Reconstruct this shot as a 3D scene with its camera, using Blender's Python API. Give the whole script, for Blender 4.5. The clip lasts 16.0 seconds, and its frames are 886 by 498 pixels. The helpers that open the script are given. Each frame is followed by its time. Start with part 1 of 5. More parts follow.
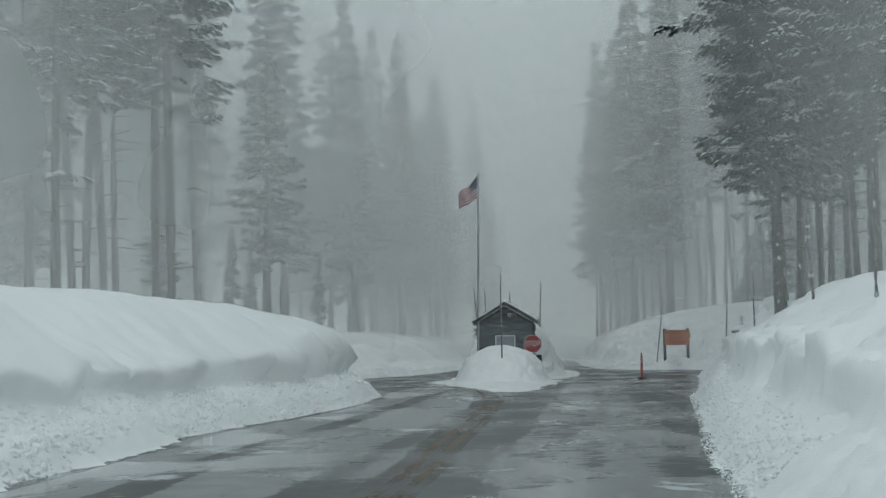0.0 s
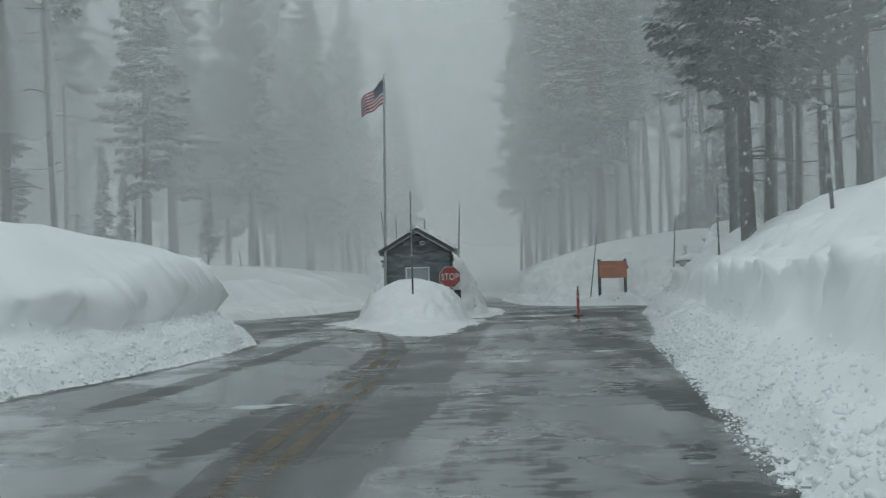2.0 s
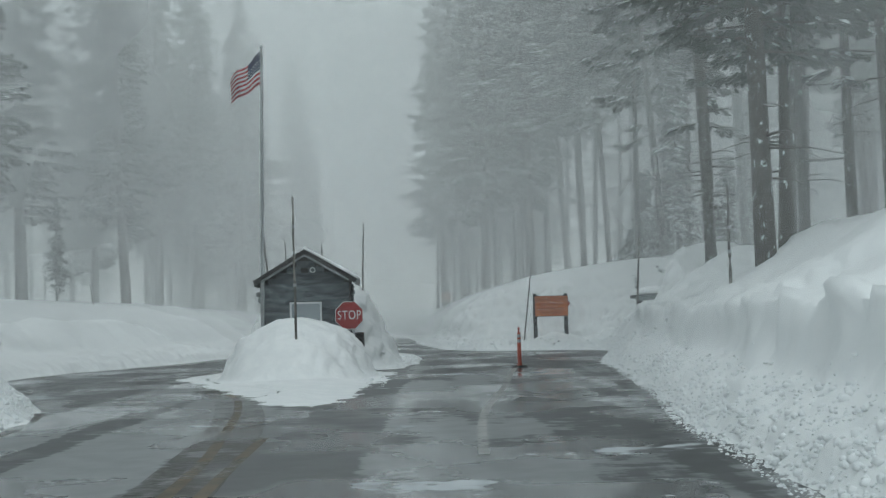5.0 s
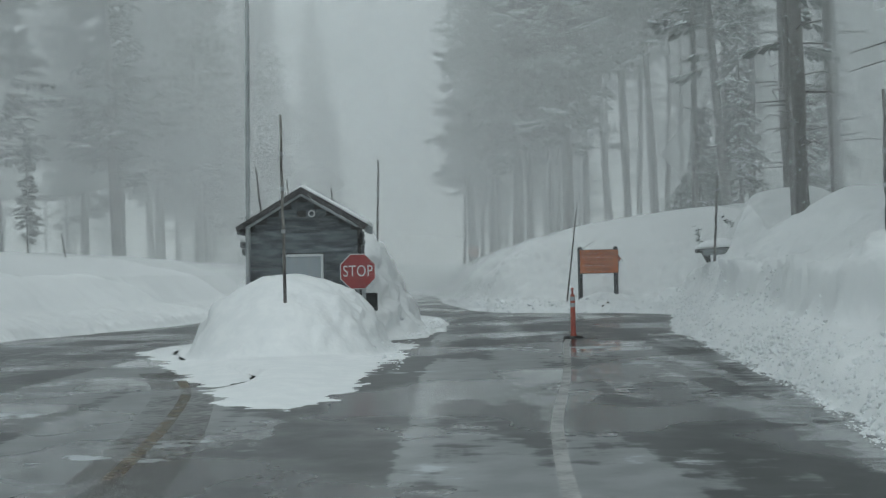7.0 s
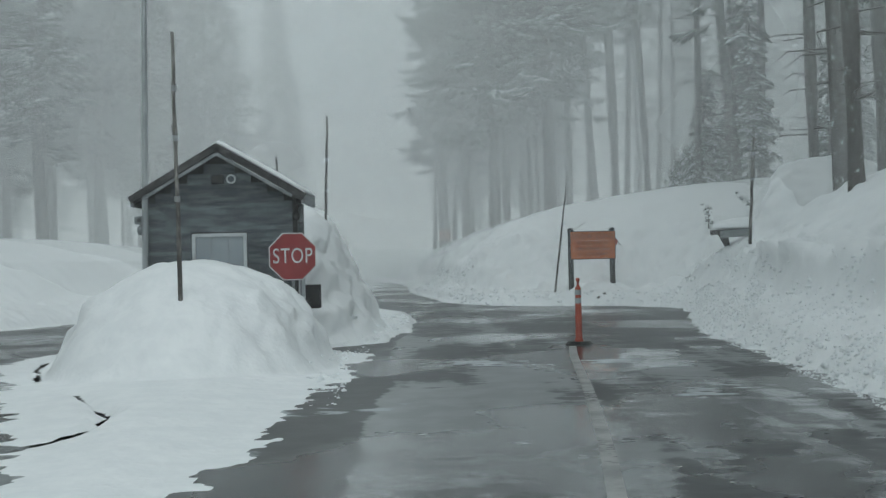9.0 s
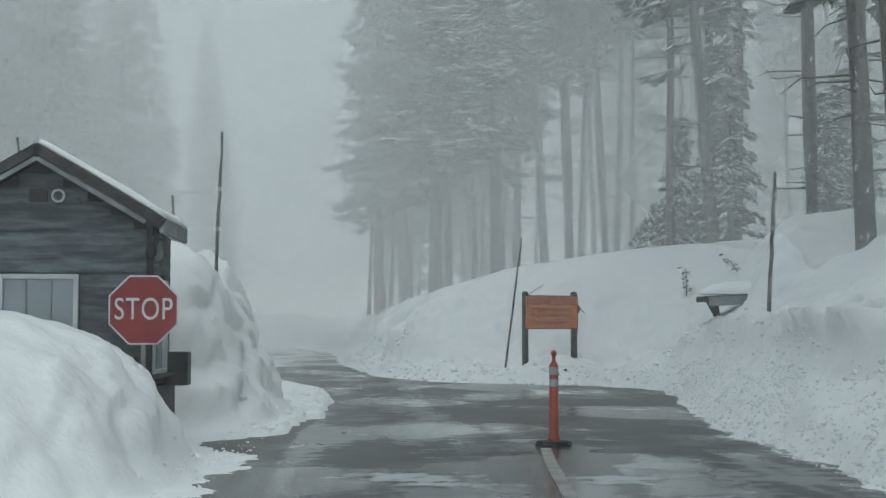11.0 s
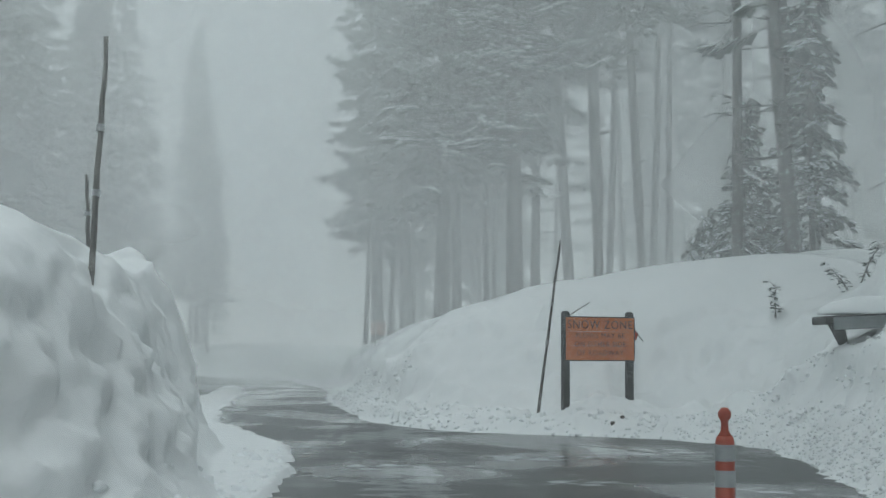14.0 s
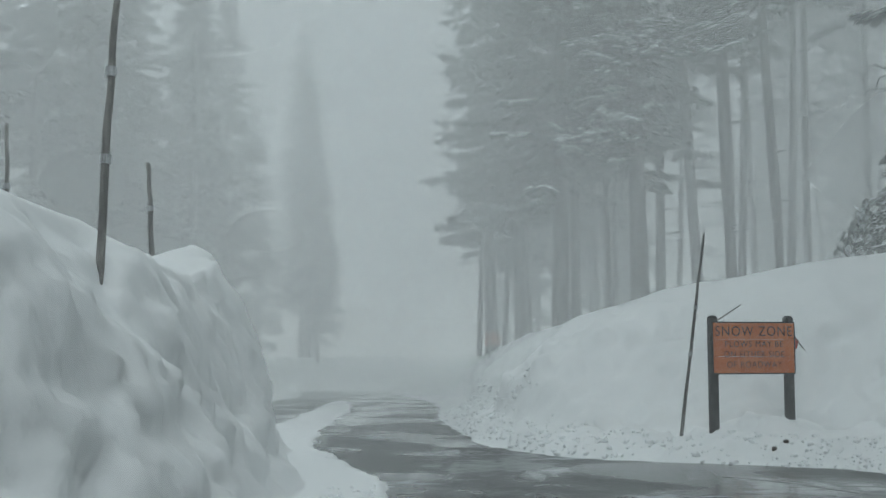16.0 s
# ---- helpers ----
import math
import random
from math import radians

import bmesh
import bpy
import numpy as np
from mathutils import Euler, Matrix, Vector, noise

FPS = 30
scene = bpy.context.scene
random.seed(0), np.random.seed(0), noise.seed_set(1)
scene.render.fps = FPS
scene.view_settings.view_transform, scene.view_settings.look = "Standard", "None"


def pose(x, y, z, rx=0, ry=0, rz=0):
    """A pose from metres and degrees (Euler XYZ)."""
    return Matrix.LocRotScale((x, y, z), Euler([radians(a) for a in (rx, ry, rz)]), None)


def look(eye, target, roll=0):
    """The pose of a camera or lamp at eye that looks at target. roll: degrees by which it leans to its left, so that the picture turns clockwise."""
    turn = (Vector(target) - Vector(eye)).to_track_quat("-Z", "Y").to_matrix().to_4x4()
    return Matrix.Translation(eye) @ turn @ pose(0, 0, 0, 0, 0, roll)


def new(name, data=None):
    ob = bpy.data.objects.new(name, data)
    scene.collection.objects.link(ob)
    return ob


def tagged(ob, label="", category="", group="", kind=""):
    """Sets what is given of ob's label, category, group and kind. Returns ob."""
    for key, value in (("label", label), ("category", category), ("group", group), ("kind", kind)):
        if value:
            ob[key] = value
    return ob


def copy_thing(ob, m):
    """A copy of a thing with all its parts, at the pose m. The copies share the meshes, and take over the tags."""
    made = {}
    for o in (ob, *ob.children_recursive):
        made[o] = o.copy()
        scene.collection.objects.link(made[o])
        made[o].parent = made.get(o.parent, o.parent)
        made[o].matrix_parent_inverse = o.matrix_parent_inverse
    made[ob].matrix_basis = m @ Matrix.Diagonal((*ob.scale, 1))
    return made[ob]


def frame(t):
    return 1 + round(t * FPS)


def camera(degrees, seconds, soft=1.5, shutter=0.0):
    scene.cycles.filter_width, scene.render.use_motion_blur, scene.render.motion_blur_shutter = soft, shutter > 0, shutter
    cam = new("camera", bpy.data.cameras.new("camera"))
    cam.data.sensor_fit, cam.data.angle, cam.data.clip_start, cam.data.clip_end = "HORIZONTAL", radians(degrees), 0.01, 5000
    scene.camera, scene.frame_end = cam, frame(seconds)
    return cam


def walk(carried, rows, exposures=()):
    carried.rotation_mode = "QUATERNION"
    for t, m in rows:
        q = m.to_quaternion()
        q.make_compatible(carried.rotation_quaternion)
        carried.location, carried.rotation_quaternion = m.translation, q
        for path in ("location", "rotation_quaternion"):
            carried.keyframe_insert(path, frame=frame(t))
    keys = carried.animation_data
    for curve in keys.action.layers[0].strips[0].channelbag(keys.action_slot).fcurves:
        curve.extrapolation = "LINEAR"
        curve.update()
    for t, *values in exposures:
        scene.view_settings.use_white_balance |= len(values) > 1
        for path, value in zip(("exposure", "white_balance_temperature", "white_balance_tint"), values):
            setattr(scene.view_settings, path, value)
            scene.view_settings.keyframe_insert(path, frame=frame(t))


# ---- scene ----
cam = camera(35.0, 16.0, soft=1.3)
PATH = [
    (0, (-0.551, -17.025, 1.611), (-0.777, -15.043, 1.747), -1.0),
    (0.5, (-0.629, -14.681, 1.571), (-0.857, -12.698, 1.692), -1.0),
    (1, (-0.709, -12.123, 1.513), (-0.907, -10.135, 1.602), -1.4),
    (1.5, (-0.805, -9.65, 1.51), (-0.952, -7.656, 1.564), -1.4),
    (2, (-0.893, -7.303, 1.484), (-1.01, -5.307, 1.528), -1.5),
    (2.5, (-0.971, -5.052, 1.48), (-1.06, -3.054, 1.528), -1.7),
    (3, (-1.026, -2.746, 1.48), (-1.088, -0.747, 1.535), -1.8),
    (3.5, (-1.046, -0.575, 1.437), (-1.077, 1.422, 1.531), -2.1),
    (4, (-1.124, 1.554, 1.439), (-1.13, 3.552, 1.53), -2.0),
    (4.2, (-1.149, 2.368, 1.433), (-1.146, 4.366, 1.525), -1.9),
    (6.3, (-1.36, 10.842, 1.559), (-1.363, 12.839, 1.657), -1.1),
    (6.5, (-1.351, 11.703, 1.488), (-1.366, 13.7, 1.586), -1.2),
    (7, (-1.44, 13.816, 1.514), (-1.466, 15.816, 1.548), -1.3),
    (7.5, (-1.474, 15.749, 1.5), (-1.502, 17.749, 1.511), -1.4),
    (8, (-1.491, 17.684, 1.473), (-1.508, 19.684, 1.476), -1.3),
    (8.5, (-1.461, 19.528, 1.498), (-1.46, 21.528, 1.501), -1.1),
    (9, (-1.439, 21.41, 1.504), (-1.423, 23.41, 1.517), -1.3),
    (9.5, (-1.397, 23.231, 1.447), (-1.359, 25.231, 1.464), -1.0),
    (10, (-1.385, 25.074, 1.472), (-1.322, 27.073, 1.483), -0.8),
    (10.2, (-1.339, 25.756, 1.452), (-1.264, 27.753, 1.523), -0.5),
    (12.3, (-1.107, 32.553, 1.37), (-0.983, 34.546, 1.495), 0.1),
    (12.5, (-1.093, 33.234, 1.41), (-0.967, 35.227, 1.528), 0.2),
    (13, (-1.056, 34.652, 1.361), (-0.93, 36.643, 1.507), 0.2),
    (13.5, (-1.021, 36.084, 1.35), (-0.883, 38.075, 1.473), 0.4),
    (14, (-0.934, 37.341, 1.379), (-0.834, 39.333, 1.536), 0.3),
    (14.5, (-0.881, 38.451, 1.37), (-0.803, 40.444, 1.518), 0.2),
    (15, (-0.907, 39.55, 1.423), (-0.865, 41.542, 1.598), 0.1),
    (15.5, (-0.892, 40.385, 1.445), (-0.902, 42.375, 1.645), -0.2),
    (16, (-0.904, 41.206, 1.457), (-0.965, 43.198, 1.629), -0.3),
]
walk(cam, [(t, look(eye, target, roll)) for t, eye, target, roll in PATH], [(0.0, -0.40), (4.0, -0.19), (8.5, -0.11), (12.5, 0.05), (16.0, -0.06)])

# ---- world and light ----
world = bpy.data.worlds.new("overcast")
scene.world = world
world.use_nodes = True
wn, wl = world.node_tree.nodes, world.node_tree.links
wn.clear()
w_out = wn.new("ShaderNodeOutputWorld")
w_bg = wn.new("ShaderNodeBackground")
w_tc = wn.new("ShaderNodeTexCoord")
w_sep = wn.new("ShaderNodeSeparateXYZ")
w_map = wn.new("ShaderNodeMapRange")
w_map.inputs["From Min"].default_value, w_map.inputs["From Max"].default_value = 0.0, 1.0
w_map.inputs["To Min"].default_value, w_map.inputs["To Max"].default_value = 1.58, 1.74
w_grey = wn.new("ShaderNodeMix")
w_grey.data_type = "RGBA"
w_grey.inputs[0].default_value = 0.006
w_grey.inputs[6].default_value = (0.338, 0.388, 0.395, 1)
w_sky = wn.new("ShaderNodeTexSky")
w_sky.sky_type = "NISHITA"
w_sky.sun_disc = False
w_sky.sun_elevation, w_sky.sun_rotation = radians(30), radians(165)
w_mul = wn.new("ShaderNodeVectorMath")
w_mul.operation = "SCALE"
wl.new(w_tc.outputs["Generated"], w_sep.inputs[0])
wl.new(w_sep.outputs["Z"], w_map.inputs["Value"])
wl.new(w_sky.outputs[0], w_grey.inputs[7])
wl.new(w_grey.outputs[2], w_mul.inputs[0])
wl.new(w_map.outputs[0], w_mul.inputs["Scale"])
wl.new(w_mul.outputs[0], w_bg.inputs["Color"])
w_bg.inputs["Strength"].default_value = 1.38
wl.new(w_bg.outputs[0], w_out.inputs[0])

sun = new("sun", bpy.data.lights.new("sun", "SUN"))
sun.data.energy, sun.data.angle, sun.data.color = 0.7, radians(90), (0.95, 0.99, 1.0)
sun.matrix_basis = look((34, -22, 64), (0, 20, 0))
scene.cycles.transparent_max_bounces = 40


# ---- materials ----
def mat(name, base, other=None, rough=0.7, scale=6.0, fine=60.0, bump=0.2, metal=0.0, mixpos=(0.4, 0.65), stretch=(1, 1, 1), coord="Object", island=0.0, spec=0.5, rise=0.02, grain=0.35):
    """A surface of two colours mottled at two scales, with fine relief."""
    m = bpy.data.materials.new(name)
    m.use_nodes = True
    n, l = m.node_tree.nodes, m.node_tree.links
    b = n["Principled BSDF"]
    b.inputs["Roughness"].default_value, b.inputs["Metallic"].default_value = rough, metal
    b.inputs["Specular IOR Level"].default_value = spec
    tc, mp = n.new("ShaderNodeTexCoord"), n.new("ShaderNodeMapping")
    mp.inputs["Scale"].default_value = stretch
    l.new(tc.outputs[coord], mp.inputs[0])
    big, small = n.new("ShaderNodeTexNoise"), n.new("ShaderNodeTexNoise")
    big.inputs["Scale"].default_value, small.inputs["Scale"].default_value = scale, fine
    big.inputs["Detail"].default_value, small.inputs["Detail"].default_value = 5, 4
    l.new(mp.outputs[0], big.inputs["Vector"])
    l.new(mp.outputs[0], small.inputs["Vector"])
    add = n.new("ShaderNodeMath")
    add.operation = "MULTIPLY_ADD"
    l.new(small.outputs[0], add.inputs[0])
    add.inputs[1].default_value = grain
    l.new(big.outputs[0], add.inputs[2])
    mr = n.new("ShaderNodeMapRange")
    mr.inputs["From Min"].default_value, mr.inputs["From Max"].default_value = mixpos[0] + grain / 2, mixpos[1] + grain / 2
    l.new(add.outputs[0], mr.inputs["Value"])
    mix = n.new("ShaderNodeMix")
    mix.data_type = "RGBA"
    mix.inputs[6].default_value = (*base, 1)
    mix.inputs[7].default_value = (*(other or [min(1, c * 1.25) for c in base]), 1)
    l.new(mr.outputs[0], mix.inputs[0])
    colour = mix.outputs[2]
    if island:
        oi, hs = n.new("ShaderNodeObjectInfo"), n.new("ShaderNodeHueSaturation")
        r2 = n.new("ShaderNodeMapRange")
        r2.inputs["To Min"].default_value, r2.inputs["To Max"].default_value = 1 - island, 1 + island
        l.new(oi.outputs["Random"], r2.inputs["Value"])
        l.new(r2.outputs[0], hs.inputs["Value"])
        l.new(colour, hs.inputs["Color"])
        colour = hs.outputs[0]
    l.new(colour, b.inputs["Base Color"])
    if bump:
        bp = n.new("ShaderNodeBump")
        bp.inputs["Strength"].default_value, bp.inputs["Distance"].default_value = bump, rise
        l.new(add.outputs[0], bp.inputs["Height"])
        l.new(bp.outputs[0], b.inputs["Normal"])
    return m


M_SNOW = mat("snow", (0.885, 0.905, 0.915), (0.94, 0.955, 0.96), rough=0.55, scale=2.2, fine=9, bump=0.7, spec=0.3, rise=0.045, grain=0.45)
M_CLOD = mat("packed_snow", (0.83, 0.86, 0.875), (0.91, 0.93, 0.94), rough=0.6, scale=4, fine=30, bump=0.4, spec=0.3)
M_BARK = mat("bark", (0.060, 0.048, 0.042), (0.115, 0.095, 0.085), rough=0.9, scale=3, fine=22, bump=0.9, stretch=(1, 1, 0.25), spec=0.2)
M_SNOWBARK = mat("snowy_bark", (0.065, 0.052, 0.046), (0.62, 0.66, 0.68), rough=0.9, scale=9, fine=40, bump=0.9, mixpos=(0.63, 0.70), stretch=(1, 1, 0.5), spec=0.2)
M_NEEDLE = mat("needles", (0.030, 0.042, 0.034), (0.055, 0.072, 0.058), rough=0.75, scale=2, fine=20, bump=0, spec=0.3)
M_TREESNOW = mat("branch_snow", (0.72, 0.76, 0.78), (0.84, 0.87, 0.88), rough=0.6, scale=3, fine=20, bump=0, spec=0.3)
M_SIDING = mat("stained_siding", (0.060, 0.073, 0.083), (0.145, 0.168, 0.182), rough=0.75, scale=5, fine=40, bump=0.6, stretch=(0.5, 0.5, 3), island=0.30)
M_DARKWOOD = mat("dark_wood", (0.028, 0.028, 0.030), (0.060, 0.058, 0.056), rough=0.8, scale=6, fine=50, bump=0.5, stretch=(1, 1, 0.3))
M_ROOF = mat("roof_boards", (0.035, 0.034, 0.036), (0.07, 0.068, 0.068), rough=0.85, scale=5, fine=40, bump=0.5)
M_WHITE = mat("white_trim", (0.50, 0.53, 0.55), (0.62, 0.65, 0.66), rough=0.6, scale=4, fine=40, bump=0.1)
M_GREYTRIM = mat("grey_trim", (0.20, 0.22, 0.23), (0.30, 0.32, 0.33), rough=0.7, scale=4, fine=40, bump=0.2)
M_RED = mat("sign_red", (0.26, 0.018, 0.022), (0.33, 0.035, 0.036), rough=0.45, scale=3, fine=60, bump=0.05)
M_SIGNWHITE = mat("sign_white", (0.62, 0.62, 0.62), (0.74, 0.74, 0.74), rough=0.45, scale=4, fine=60, bump=0.03)
M_ORANGE = mat("orange_board", (0.52, 0.135, 0.040), (0.62, 0.19, 0.065), rough=0.7, scale=3, fine=30, bump=0.15)
M_LETTER = mat("letter_black", (0.05, 0.035, 0.03), (0.09, 0.06, 0.05), rough=0.8, scale=8, fine=60, bump=0.1)
M_TUBE = mat("orange_plastic", (0.33, 0.045, 0.022), (0.42, 0.070, 0.032), rough=0.45, scale=5, fine=60, bump=0.05)
M_RUBBER = mat("black_rubber", (0.015, 0.015, 0.016), (0.03, 0.03, 0.03), rough=0.6, scale=8, fine=60, bump=0.2)
M_BAND = mat("reflective_band", (0.30, 0.31, 0.32), (0.42, 0.44, 0.45), rough=0.4, scale=8, fine=60, bump=0.05)
M_STAKE = mat("weathered_pole", (0.085, 0.080, 0.076), (0.27, 0.26, 0.245), rough=0.85, scale=7, fine=40, bump=0.5, stretch=(1, 1, 0.3), island=0.25)
M_POLE = mat("painted_steel", (0.34, 0.36, 0.37), (0.44, 0.46, 0.47), rough=0.45, scale=3, fine=40, bump=0.05, metal=0.2)
M_FLAGRED = mat("flag_red", (0.34, 0.055, 0.065), (0.40, 0.08, 0.09), rough=0.8, scale=3, fine=60, bump=0.1)
M_FLAGWHITE = mat("flag_white", (0.55, 0.56, 0.58), (0.64, 0.65, 0.66), rough=0.8, scale=3, fine=60, bump=0.1)
M_FLAGBLUE = mat("flag_blue", (0.04, 0.05, 0.09), (0.06, 0.072, 0.12), rough=0.8, scale=3, fine=60, bump=0.1)


def line_mat(name, colour, keep, cover):
    """Road paint worn through in patches, so that the road shows."""
    m = mat(name, [c * 0.55 for c in colour], colour, rough=0.40, scale=2.5, fine=18, bump=0.2, mixpos=(0.35, 0.60))
    n, l = m.node_tree.nodes, m.node_tree.links
    tc, t, t2, add, r = n.new("ShaderNodeTexCoord"), n.new("ShaderNodeTexNoise"), n.new("ShaderNodeTexNoise"), n.new("ShaderNodeMath"), n.new("ShaderNodeMapRange")
    t.inputs["Scale"].default_value, t.inputs["Detail"].default_value = 0.45, 8
    t2.inputs["Scale"].default_value, t2.inputs["Detail"].default_value = 9, 6
    l.new(tc.outputs["Object"], t.inputs["Vector"])
    l.new(tc.outputs["Object"], t2.inputs["Vector"])
    add.operation = "MULTIPLY_ADD"
    add.inputs[1].default_value = 0.45
    l.new(t2.outputs[0], add.inputs[0])
    l.new(t.outputs[0], add.inputs[2])
    for k, v in (("From Min", keep), ("From Max", keep + 0.14), ("To Min", 0.05), ("To Max", cover)):
        r.inputs[k].default_value = v
    l.new(add.outputs[0], r.inputs["Value"])
    clear, mix = n.new("ShaderNodeBsdfTransparent"), n.new("ShaderNodeMixShader")
    l.new(r.outputs[0], mix.inputs[0])
    l.new(clear.outputs[0], mix.inputs[1])
    l.new(n["Principled BSDF"].outputs[0], mix.inputs[2])
    l.new(mix.outputs[0], n["Material Output"].inputs[0])
    return m


M_YELLOW = line_mat("worn_yellow_line", (0.22, 0.158, 0.088), 0.60, 0.58)
M_MUD = line_mat("brown_slush", (0.12, 0.098, 0.080), 0.64, 0.42)
M_WLINE = line_mat("worn_white_line", (0.50, 0.50, 0.49), 0.50, 0.80)


def glass_mat():
    m = bpy.data.materials.new("window_glass")
    m.use_nodes = True
    b = m.node_tree.nodes["Principled BSDF"]
    # pale grey of the reflected sky is put into the base colour
    b.inputs["Base Color"].default_value = (0.27, 0.31, 0.34, 1)
    b.inputs["Roughness"].default_value = 0.06
    b.inputs["IOR"].default_value = 1.8
    return m


M_GLASS = glass_mat()


def road_mat():
    """Wet asphalt with grey slush film, puddles, darker wheel bands and thin snow patches."""
    m = bpy.data.materials.new("wet_asphalt")
    m.use_nodes = True
    n, l = m.node_tree.nodes, m.node_tree.links
    b = n["Principled BSDF"]
    tc = n.new("ShaderNodeTexCoord")

    def noise(scale, detail, stretch):
        mp, t = n.new("ShaderNodeMapping"), n.new("ShaderNodeTexNoise")
        mp.inputs["Scale"].default_value = stretch
        l.new(tc.outputs["Object"], mp.inputs[0])
        l.new(mp.outputs[0], t.inputs["Vector"])
        t.inputs["Scale"].default_value, t.inputs["Detail"].default_value = scale, detail
        return t.outputs[0]

    def ramp(value, lo, hi, a=0.0, c=1.0):
        r = n.new("ShaderNodeMapRange")
        r.interpolation_type = "SMOOTHSTEP"
        for k, v in (("From Min", lo), ("From Max", hi), ("To Min", a), ("To Max", c)):
            r.inputs[k].default_value = v
        l.new(value, r.inputs["Value"])
        return r.outputs[0]

    def mix(f, a, c):
        x = n.new("ShaderNodeMix")
        x.data_type = "RGBA"
        l.new(f, x.inputs[0])
        for k, v in ((6, a), (7, c)):
            if isinstance(v, tuple):
                x.inputs[k].default_value = (*v, 1)
            else:
                l.new(v, x.inputs[k])
        return x.outputs[2]

    def fmix(f, a, c):
        x = n.new("ShaderNodeMix")
        l.new(f, x.inputs[0])
        for k, v in ((2, a), (3, c)):
            if isinstance(v, float):
                x.inputs[k].default_value = v
            else:
                l.new(v, x.inputs[k])
        return x.outputs[0]

    def math2(op, a, c):
        x = n.new("ShaderNodeMath")
        x.operation = op
        for k, v in ((0, a), (1, c)):
            if isinstance(v, float):
                x.inputs[k].default_value = v
            else:
                l.new(v, x.inputs[k])
        return x.outputs[0]

    grain = noise(90, 3, (1, 1, 1))
    # lanes: swept and filmed strips across the road
    spl, xr, lanes = n.new("ShaderNodeSeparateXYZ"), n.new("ShaderNodeMapRange"), n.new("ShaderNodeValToRGB")
    l.new(tc.outputs["Object"], spl.inputs[0])
    sway = math2("MULTIPLY_ADD", noise(0.14, 4, (1, 0.6, 1)), 0.9)
    l.new(spl.outputs["X"], sway.node.inputs[2])
    xr.inputs["From Min"].default_value, xr.inputs["From Max"].default_value = -8.2, 5.8
    l.new(sway, xr.inputs["Value"])
    l.new(xr.outputs[0], lanes.inputs[0])
    ramp_stops = lanes.color_ramp.elements
    ramp_stops[0].position, ramp_stops[0].color = 0.0, (0.35, 0.35, 0.35, 1)
    ramp_stops[1].position, ramp_stops[1].color = 1.0, (0.45, 0.45, 0.45, 1)
    for at, v in ((0.05, 0.15), (0.085, 0.62), (0.15, 0.66), (0.165, 0.34), (0.20, 0.40), (0.215, 0.66), (0.30, 0.64), (0.33, 0.32), (0.37, 0.40), (0.395, 0.10), (0.450, 0.04), (0.475, 0.48), (0.56, 0.47), (0.60, 0.60), (0.64, 0.44), (0.70, 0.40), (0.75, 0.50), (0.80, 0.50)):
        stop_ = ramp_stops.new(at)
        stop_.color = (v, v, v, 1)
    streak = noise(2.2, 6, (1.0, 0.035, 1))
    patch = noise(0.33, 13, (1.0, 0.6, 1))
    crumb = noise(3.0, 9, (0.8, 1.0, 1))
    sum_ = math2("ADD", math2("MULTIPLY", streak, 0.32), math2("MULTIPLY", lanes.outputs[0], 0.80))
    sum_ = math2("ADD", sum_, math2("MULTIPLY", crumb, 0.34))
    sum_ = math2("ADD", sum_, math2("MULTIPLY", patch, 0.75))
    beyond = math2("MULTIPLY", ramp(spl.outputs["Y"], 17.0, 25.0), ramp(sway, -0.25, 0.15))
    sum_ = math2("SUBTRACT", sum_, math2("MULTIPLY", beyond, 0.06))
    sum_ = math2("SUBTRACT", sum_, math2("MULTIPLY", ramp(spl.outputs["Y"], 40.0, 54.0), 0.06))
    film = ramp(sum_, 1.01, 1.085)
    fine = ramp(noise(2.2, 9, (1.0, 0.8, 1)), 0.35, 0.66)
    wet = ramp(noise(0.30, 7, (1.0, 0.75, 1)), 0.46, 0.56)
    slush = ramp(math2("ADD", math2("MULTIPLY", noise(0.42, 13, (0.9, 0.9, 1)), 0.85), math2("MULTIPLY", crumb, 0.22)), 0.655, 0.685)
    asphalt = mix(fine, (0.028, 0.029, 0.031), (0.078, 0.081, 0.083))
    asphalt = mix(grain, asphalt, (0.050, 0.052, 0.055))
    # slush grey, paler because some of the film's sky reflection is in it
    filmed = mix(fine, (0.165, 0.174, 0.178), (0.24, 0.252, 0.258))
    colour = mix(film, asphalt, filmed)
    colour = mix(slush, colour, (0.50, 0.53, 0.55))
    l.new(colour, b.inputs["Base Color"])
    rough = fmix(wet, 0.40, 0.22)
    rough = fmix(film, rough, fmix(wet, 0.30, 0.10))
    rough = fmix(slush, rough, 0.65)
    l.new(rough, b.inputs["Roughness"])
    b.inputs["Specular IOR Level"].default_value = 0.5
    bp = n.new("ShaderNodeBump")
    bp.inputs["Distance"].default_value = 0.004
    bp.inputs["Strength"].default_value = 0.12
    l.new(grain, bp.inputs["Height"])
    l.new(bp.outputs[0], b.inputs["Normal"])
    return m


M_ROAD = road_mat()


